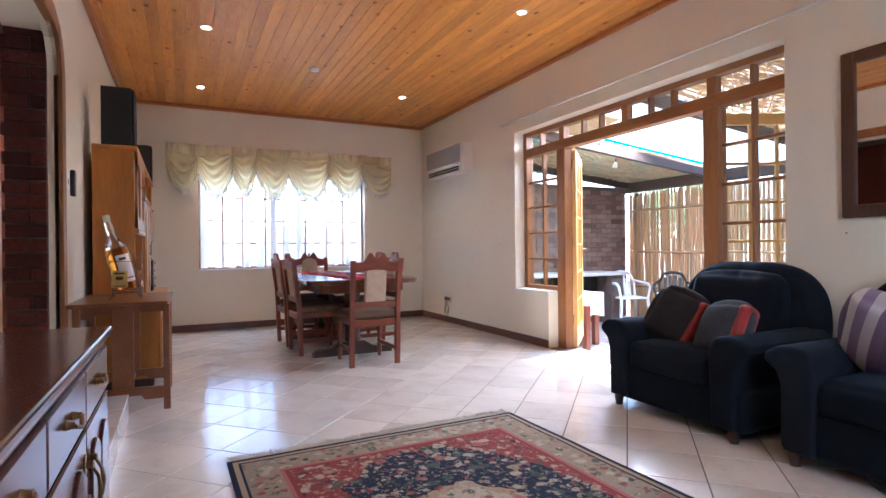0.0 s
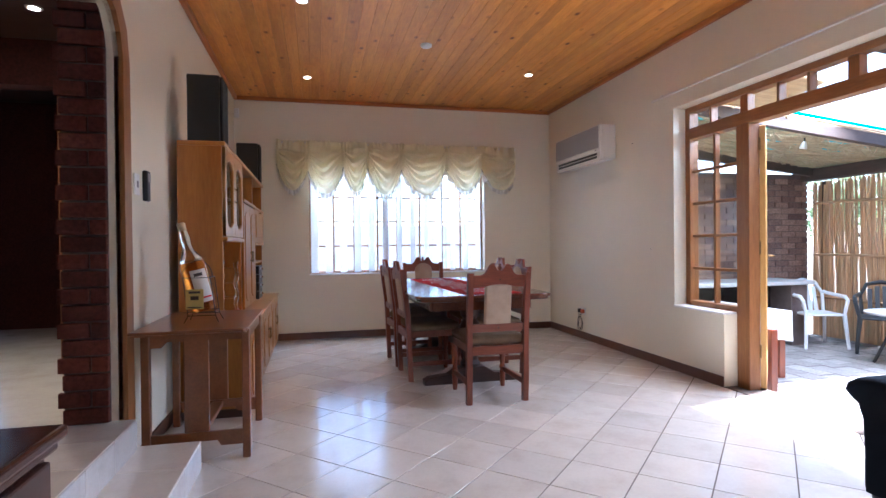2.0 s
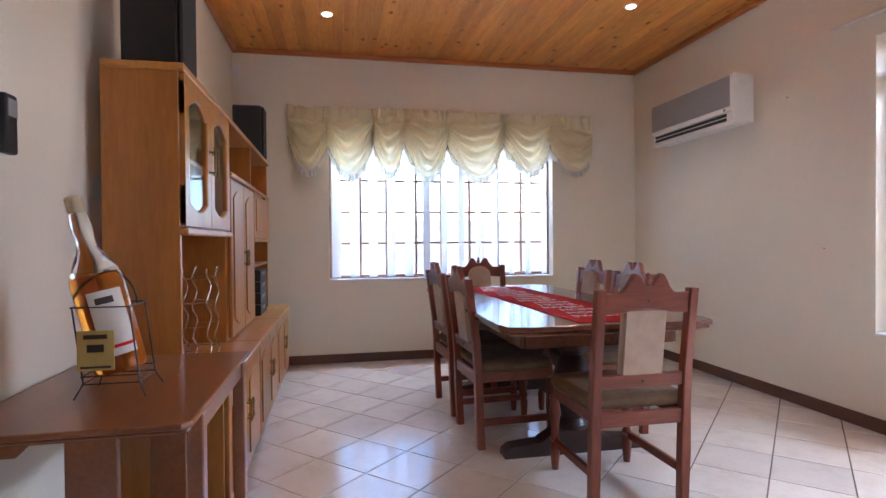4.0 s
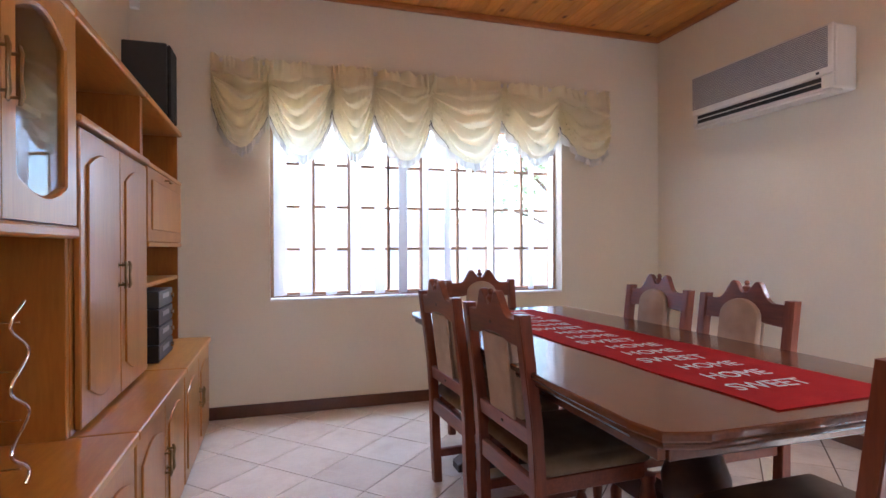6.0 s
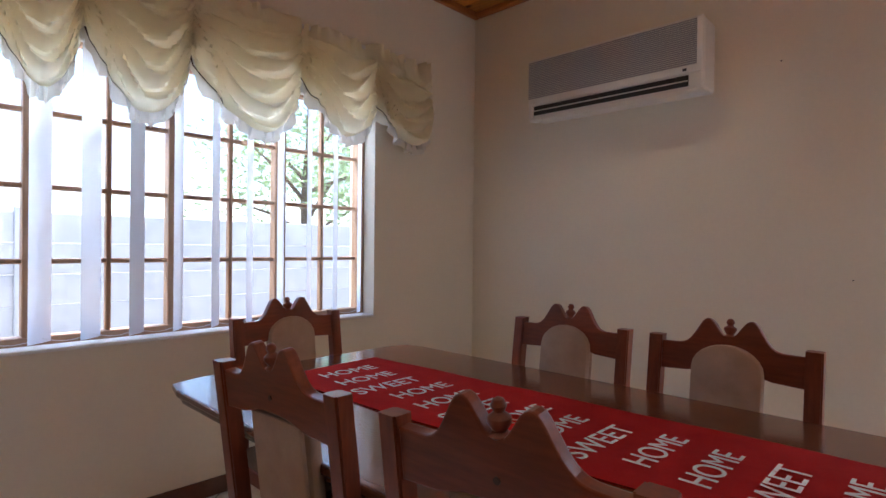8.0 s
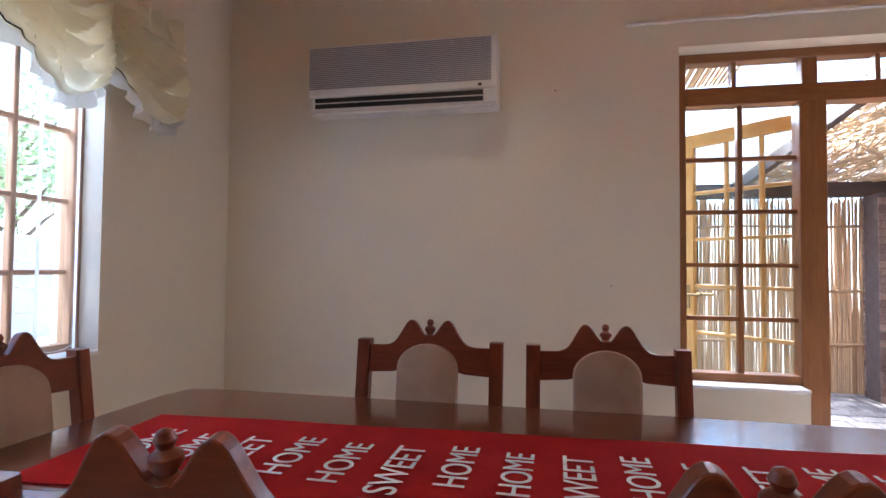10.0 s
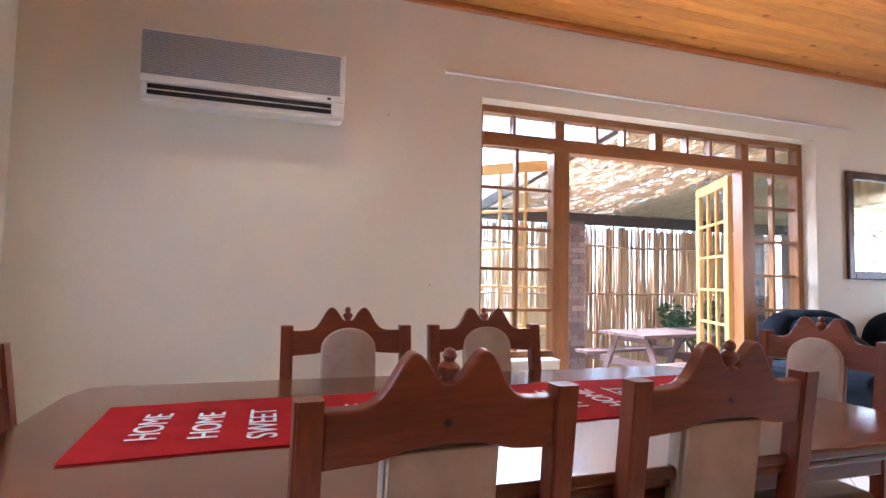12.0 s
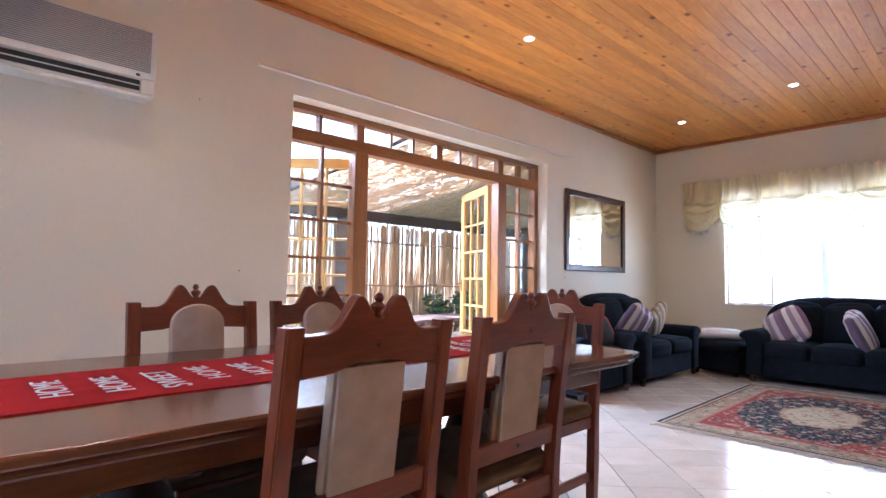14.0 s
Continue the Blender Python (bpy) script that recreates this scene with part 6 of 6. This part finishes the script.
def brick_block(name, x0, x1, y0, y1, z0, z1, label, mat=BRICK_OUT, both=True):
    """A pier or wall of coursed bricks, each brick with its own edges."""
    th = thing(name, (0, 0, 0), label, "brick wall" if x1 - x0 > 1 else "pier")
    part("core", box(x0 + 0.01, x1 - 0.01, y0 + 0.01, y1 - 0.01, z0, z1), MORTAR, th)
    bm = bmesh.new()
    L, H, g, rd = 0.222, 0.073, 0.01, random.Random(int(x0 * 100))
    k, z = 0, z0
    while z + H < z1 + 0.01:
        for (ax, a0, a1, fixed, out) in (("x", x0, x1, y0, -1), ("y", y0, y1, x0, -1), ("y", y0, y1, x1, 1)):
            p = a0 - (0.116 if (k + (ax == "y")) % 2 else 0)
            while p < a1:
                s, e = max(p, a0), min(p + L, a1)
                if e - s > 0.03:
                    d = rd.uniform(0, 0.004)
                    if ax == "x":
                        box(s, e, fixed - d, fixed + 0.02, z, z + H, bm=bm)
                    elif out < 0:
                        box(fixed - d, fixed + 0.02, s, e, z, z + H, bm=bm)
                    else:
                        box(fixed - 0.02, fixed + d, s, e, z, z + H, bm=bm)
                p += L + g
        z += H + g
        k += 1
    tagged(part("bricks", bm, mat, th), kind="stuff")
    return th


brick_block("brick_pier", 7.19, 7.50, 2.61, 2.92, PZ, 2.0, "square brown brick pier carrying the pergola")
brick_block("patio_brick_wall", 4.9, 7.55, 7.75, 7.98, PZ, 2.1, "brown brick wall at the end of the patio")
brick_block("brick_pier", 7.35, 7.62, -0.95, -0.68, PZ, 2.0, "square brown brick pier beside the reed fence")
# added wall: closes the open south end so less sky reaches the patio
brick_block("patio_brick_wall", 4.1, 7.6, -1.85, -1.62, PZ, 2.4, "brown brick wall added to shade the far end of the patio")
br = thing("barbecue_counter", (0, 0, 0), "built-in barbecue counter with a pale stone top", "counter")
part("slab", box(4.9, 6.9, 7.05, 7.74, 0.585, 0.635, bev=0.008), plain("pale_stone", (0.48, 0.46, 0.44), 0.6, 0.15, 10), br)
part("support", box(4.95, 5.2, 7.12, 7.74, PZ, 0.585), MORTAR, br)
part("support", box(6.6, 6.85, 7.12, 7.74, PZ, 0.585), MORTAR, br)
# solid black block fills the opening between the supports
part("firebox", box(5.2, 6.6, 7.45, 7.74, PZ, 0.585), plain("firebox_black", (0.012, 0.011, 0.01), 0.95, 0.3), br, "black fire opening under the counter")


def plastic_chair(at, mat, label):
    ch = thing("plastic_chair", at, label, "chair", "plastic garden chairs")
    part("seat", shaped(pillow_box(0.44, 0.42, 0.03, 0.014, 2, 5), Matrix.Translation((0, 0, 0.42))), mat, ch, smooth=True)
    for s in (-1, 1):
        part("leg", tube([(s * 0.25, 0.24, 0.0), (s * 0.22, 0.2, 0.42)], [0.018, 0.026], 8), mat, ch, smooth=True)
        part("leg", tube([(s * 0.24, -0.26, 0.0), (s * 0.20, -0.19, 0.42)], [0.018, 0.026], 8), mat, ch, smooth=True)
        part("armrest", tube([(s * 0.22, 0.2, 0.42), (s * 0.26, 0.2, 0.6), (s * 0.265, 0.14, 0.645), (s * 0.26, -0.1, 0.655), (s * 0.21, -0.24, 0.68)], [0.02, 0.022, 0.024, 0.024, 0.02], 8), mat, ch, smooth=True)
        part("back_frame", tube([(s * 0.19, -0.19, 0.42), (s * 0.205, -0.25, 0.66), (s * 0.14, -0.30, 0.80), (0, -0.315, 0.83)], [0.02, 0.02, 0.024, 0.026], 8), mat, ch, smooth=True)
    for x in (-0.11, -0.037, 0.037, 0.11):
        part("back_slat", box(x - 0.024, x + 0.024, -0.006, 0.006, 0, 0.38 - abs(x) * 0.5, bev=0.003, m=pose(0, -0.195, 0.43, 16), bm=bmesh.new()), mat, ch)
    return ch


WHITE_PLASTIC = plain("white_garden_plastic", (0.80, 0.80, 0.80), 0.4, 0.04, 6, 0.05)
DARK_PLASTIC = plain("dark_garden_plastic", (0.025, 0.028, 0.03), 0.45, 0.1, 6, 0.05)
plastic_chair((6.88, 7.02, PZ, 0, 0, 160), WHITE_PLASTIC, "white plastic garden armchair on the patio paving")
plastic_chair((7.22, 6.45, PZ, 0, 0, 130), DARK_PLASTIC, "dark plastic garden armchair on the patio paving")
plastic_chair((7.15, 5.55, PZ, 0, 0, 80), DARK_PLASTIC, "dark plastic garden armchair on the patio paving")
gt = thing("garden_table", (6.75, 5.85, PZ), "small pale round garden table between plastic chairs", "table")
part("tabletop", lathe([(0.34, 0.55), (0.36, 0.56), (0.36, 0.575), (0.34, 0.58)], 28), plain("pale_table_top", (0.5, 0.49, 0.47), 0.5), gt, smooth=True)
for k in range(3):
    a = k * math.tau / 3
    part("leg", tube([(0.05 * math.cos(a), 0.05 * math.sin(a), 0.55), (0.27 * math.cos(a), 0.27 * math.sin(a), 0.0)], 0.016, 8), DARK_PLASTIC, gt)

wt = thing("trestle_table", (4.88, 6.25, PZ), "wooden table under a white cloth beside the door", "table")
for x in (-0.22, 0.22):
    for y in (-0.42, 0.42):
        part("leg", box(x - 0.035, x + 0.035, y - 0.035, y + 0.035, 0, 0.63, bev=0.004), CHAIR_WOOD, wt)
part("tabletop", box(-0.28, 0.28, -0.5, 0.5, 0.63, 0.66, bev=0.004), CHAIR_WOOD, wt)
wc = thing("tablecloth", (4.88, 6.25, PZ + 0.662), "white cloth draped over the table beside the door", "tablecloth")
t = bmesh.new()
ring0, ring1, ring2 = [], [], []
for k in range(64):
    a = k * math.tau / 64
    c, s = math.cos(a), math.sin(a)
    q = 1 / max(abs(c), abs(s))
    ring0.append(t.verts.new((0.285 * c * q, 0.505 * s * q, 0.003)))
    w = 0.02 * math.sin(a * 11)
    ring1.append(t.verts.new(((0.30 + w) * c * q, (0.52 + w) * s * q, -0.15)))
    ring2.append(t.verts.new(((0.31 + 1.6 * w) * c * q, (0.53 + 1.6 * w) * s * q, -0.30 + 0.03 * math.sin(a * 4))))
t.faces.new(ring0)
for a, b in ((ring0, ring1), (ring1, ring2)):
    for k in range(64):
        t.faces.new((a[k], b[k], b[(k + 1) % 64], a[(k + 1) % 64]))
bmesh.ops.recalc_face_normals(t, faces=t.faces[:])
part("cloth", t, WHITE_CLOTH, wc, smooth=True)
rp = thing("wooden_post", (4.615, 5.44, PZ), "short reddish wooden post standing on the paving", "post")
part("shaft", box(-0.037, 0.037, -0.037, 0.037, 0, 0.56, bev=0.006), CHAIR_WOOD, rp)

PICNIC = wood("weathered_picnic_wood", (0.12, 0.07, 0.06), (0.24, 0.155, 0.135), 0.7, "Y", 8)
pt = thing("picnic_table", pose(6.05, 2.15, PZ, 0, 0, 8), "weathered wooden picnic table with attached benches", "picnic table")
for k in range(5):
    part("top_plank", box(-0.37 + k * 0.15, -0.37 + k * 0.15 + 0.142, -0.8, 0.8, 0.69, 0.73, bev=0.004), PICNIC, pt)
for s in (-1, 1):
    for k in range(2):
        part("bench_plank", box(s * 0.68 - 0.13 + k * 0.135, s * 0.68 + k * 0.135 - 0.003, -0.8, 0.8, 0.40, 0.44, bev=0.004), PICNIC, pt)
    y = s * 0.58
    part("cross_beam", box(-0.8, 0.8, y - 0.02, y + 0.02, 0.31, 0.40, bev=0.003), PICNIC, pt)
    part("cross_beam", box(-0.36, 0.36, y - 0.02, y + 0.02, 0.61, 0.69, bev=0.003), PICNIC, pt)
    for q in (-1, 1):
        part("leg", box(-0.04, 0.04, -0.018, 0.018, 0, 0.78, bev=0.003, m=pose(q * 0.56, y + 0.04, 0, 0, -q * 26), bm=bmesh.new()), PICNIC, pt)


# ---- plants ----
LEAF = plain("green_leaf", (0.075, 0.135, 0.055), 0.5, 0.5, 20, 0.2)
BARK = plain("bark", (0.13, 0.09, 0.06), 0.9, 0.4, 10, 0.8, 50, bump_d=0.01)


LEAF_LIGHT = sheer("light_green_leaf", (0.12, 0.17, 0.08), (0.40, 0.52, 0.28), 0.55)


def leaf_cloud(spots, n, size, seed):
    rd = random.Random(seed)
    t = bmesh.new()
    for _ in range(n):
        c, r = rd.choice(spots)
        d = Vector((rd.gauss(0, 1), rd.gauss(0, 1), rd.gauss(0, 0.8))).normalized() * r * rd.random() ** 0.4
        p = Vector(c) + d
        a = Vector((rd.gauss(0, 1), rd.gauss(0, 1), rd.gauss(0, 0.6))).normalized()
        b = a.orthogonal().normalized()
        b = (b * math.cos(rd.random() * 6) + a.cross(b) * math.sin(rd.random() * 6)).normalized()
        s = size * rd.uniform(0.6, 1.3)
        q = [p - a * s, p + b * s * 0.35 + a.cross(b) * s * 0.08, p + a * s, p - b * s * 0.35 + a.cross(b) * s * 0.08]
        t.faces.new([t.verts.new(v) for v in q])
    return t


def tree(at, h, spread, seed, mat, label):
    rd = random.Random(seed)
    tr = thing("tree", at, label, "tree", "garden trees")
    t = tube([(0, 0, -0.1), (0.05, 0.02, h * 0.25), (0.0, 0.08, h * 0.5), (0.06, 0.05, h * 0.8)], [0.16, 0.13, 0.10, 0.04], 10)
    spots = []
    for k in range(9):
        a = k * 2.4
        z0 = h * (0.3 + 0.05 * k)
        e = Vector((math.cos(a) * spread * rd.uniform(0.5, 0.95), math.sin(a) * spread * rd.uniform(0.5, 0.95), z0 + h * rd.uniform(0.1, 0.3)))
        tube([(0.03, 0.04, z0), (e.x * 0.5, e.y * 0.5, (z0 + e.z) / 2 + 0.1), e], [0.06, 0.04, 0.015], 6, bm=t)
        spots.append((e, spread * rd.uniform(0.35, 0.55)))
        spots.append((e * 0.7 + Vector((rd.uniform(-0.4, 0.4), rd.uniform(-0.4, 0.4), h * 0.2)), spread * rd.uniform(0.3, 0.5)))
    part("trunk", t, BARK, tr, smooth=True)
    part("crown", leaf_cloud(spots, 4200, 0.085, seed), mat, tr)
    return tr


tree((8.0, 17.4, -0.30), 5.2, 2.2, 3, LEAF_LIGHT, "leafy green garden tree behind the boundary wall")
tree((11.2, 18.8, -0.30), 6.0, 2.6, 7, LEAF_LIGHT, "large leafy green garden tree beside the boundary wall")
tree((13.2, 11.0, -0.30), 3.4, 1.6, 9, LEAF_LIGHT, "leafy green tree behind the patio fence")
gw = thing("garden_wall", (0, 0, 0), "grey concrete panel boundary wall across the garden", "garden wall")
CONC = plain("grey_concrete", (0.55, 0.55, 0.56), 0.85, 0.2, 3, 0.4, 60)
for k in range(9):
    x = -6 + k * 2.0
    part("post", box(x - 0.06, x + 0.06, 14.94, 15.1, -0.32, 1.72, bev=0.01), CONC, gw)
    if k < 8:
        for r in range(4):
            part("panel", box(x + 0.06, x + 1.94, 14.99, 15.05, -0.1 + r * 0.44, 0.33 + r * 0.44, bev=0.008), CONC, gw)
sh = thing("patio_shrub", (6.9, 0.95, PZ), "leafy green potted shrub against the reed fence", "shrub")
part("pot", lathe([(0.12, 0.0), (0.17, 0.26), (0.185, 0.27), (0.185, 0.3), (0.15, 0.3)], 20), plain("terracotta", (0.32, 0.13, 0.07), 0.8, 0.2), sh, smooth=True)
st = bmesh.new()
spots = []
for k in range(9):
    a = k * 0.7
    e = (0.30 * math.cos(a), 0.30 * math.sin(a), 0.6 + 0.3 * ((k * 5) % 3) / 2)
    tube([(0, 0, 0.28), (e[0] * 0.4, e[1] * 0.4, 0.5), e], [0.012, 0.009, 0.004], 5, bm=st)
    spots.append((e, 0.2))
part("stem", st, BARK, sh)
part("foliage", leaf_cloud(spots, 700, 0.07, 4), LEAF, sh)

# bricks lining the arch
lining = thing("brick_lining", (0, 0, 0), "dark red brick lining of the arched opening", "brick lining")
part("mortar_bed", box(XW - T, XW - 0.052, HY1 - 0.012, HY1 - 0.001, 0.30, HZ - 0.01), MORTAR, lining)
shapes = {}
for k in range(25):
    z = 0.302 + k * 0.083
    row = ((XW - T - (0.02 if k % 2 else 0.0), XW - 0.135), (XW - 0.125, XW - 0.053)) if k % 2 else ((XW - T + 0.0, XW - 0.053),)
    for a, b in row:
        key = round(b - a, 3)
        m = Matrix.Translation(((a + b) / 2, HY1 - 0.02, z + 0.036))
        if key not in shapes:
            shapes[key] = part("brick", box(-(b - a) / 2, (b - a) / 2, -0.014, 0.014, -0.036, 0.036, bev=0.003), BRICK, lining, at=m)
        else:
            same_mesh("brick", shapes[key], lining, m)

# ---- floor tiles ----
P, G = 0.336, 0.006
tile_me = None
u, v = Vector((math.sqrt(0.5), math.sqrt(0.5))), Vector((-math.sqrt(0.5), math.sqrt(0.5)))
origin = Vector((-0.197, -0.005))
floor = bpy.data.objects["floor"]
b = box(-P / 2 + G / 2, P / 2 - G / 2, -P / 2 + G / 2, P / 2 - G / 2, -0.008, 0, bev=0.0007)
whole, cut = [], bmesh.new()
for i in range(-30, 31):
    for j in range(-30, 31):
        c = origin + u * (P * (i + 0.5)) + v * (P * (j + 0.5))
        r = P * math.sqrt(0.5)
        if c.x + r < XW or c.x - r > XE or c.y + r < YS or c.y - r > YN:
            continue
        if c.x - r > XW and c.x + r < XE and c.y - r > YS and c.y + r < YN:
            whole.append(c)
            continue
        q = [(c.x + dx * (r - G), c.y + dy * (r - G)) for dx, dy in ((1, 0), (0, 1), (-1, 0), (0, -1))]
        for axis, lim, s in ((0, XW, 1), (0, XE, -1), (1, YS, 1), (1, YN, -1)):
            res = []
            for k in range(len(q)):
                a, d = q[k], q[(k + 1) % len(q)]
                ia, idd = (a[axis] - lim) * s >= 0, (d[axis] - lim) * s >= 0
                if ia:
                    res.append(a)
                if ia != idd:
                    f = (lim - a[axis]) / (d[axis] - a[axis])
                    res.append((a[0] + (d[0] - a[0]) * f, a[1] + (d[1] - a[1]) * f))
            q = res
            if len(q) < 3:
                break
        if len(q) < 3:
            continue
        top, low = [cut.verts.new((*p, 0)) for p in q], [cut.verts.new((*p, -0.008)) for p in q]
        cut.faces.new(top)
        for k in range(len(q)):
            cut.faces.new((low[k], low[(k + 1) % len(q)], top[(k + 1) % len(q)], top[k]))
for c in whole:
    m = pose(c.x, c.y, 0, 0, 0, 45)
    if tile_me is None:
        tile_me = part("tile", b, TILE, floor, at=m)
    else:
        same_mesh("tile", tile_me, floor, m)
tagged(part("cut_tiles", cut, TILE, floor), kind="stuff")
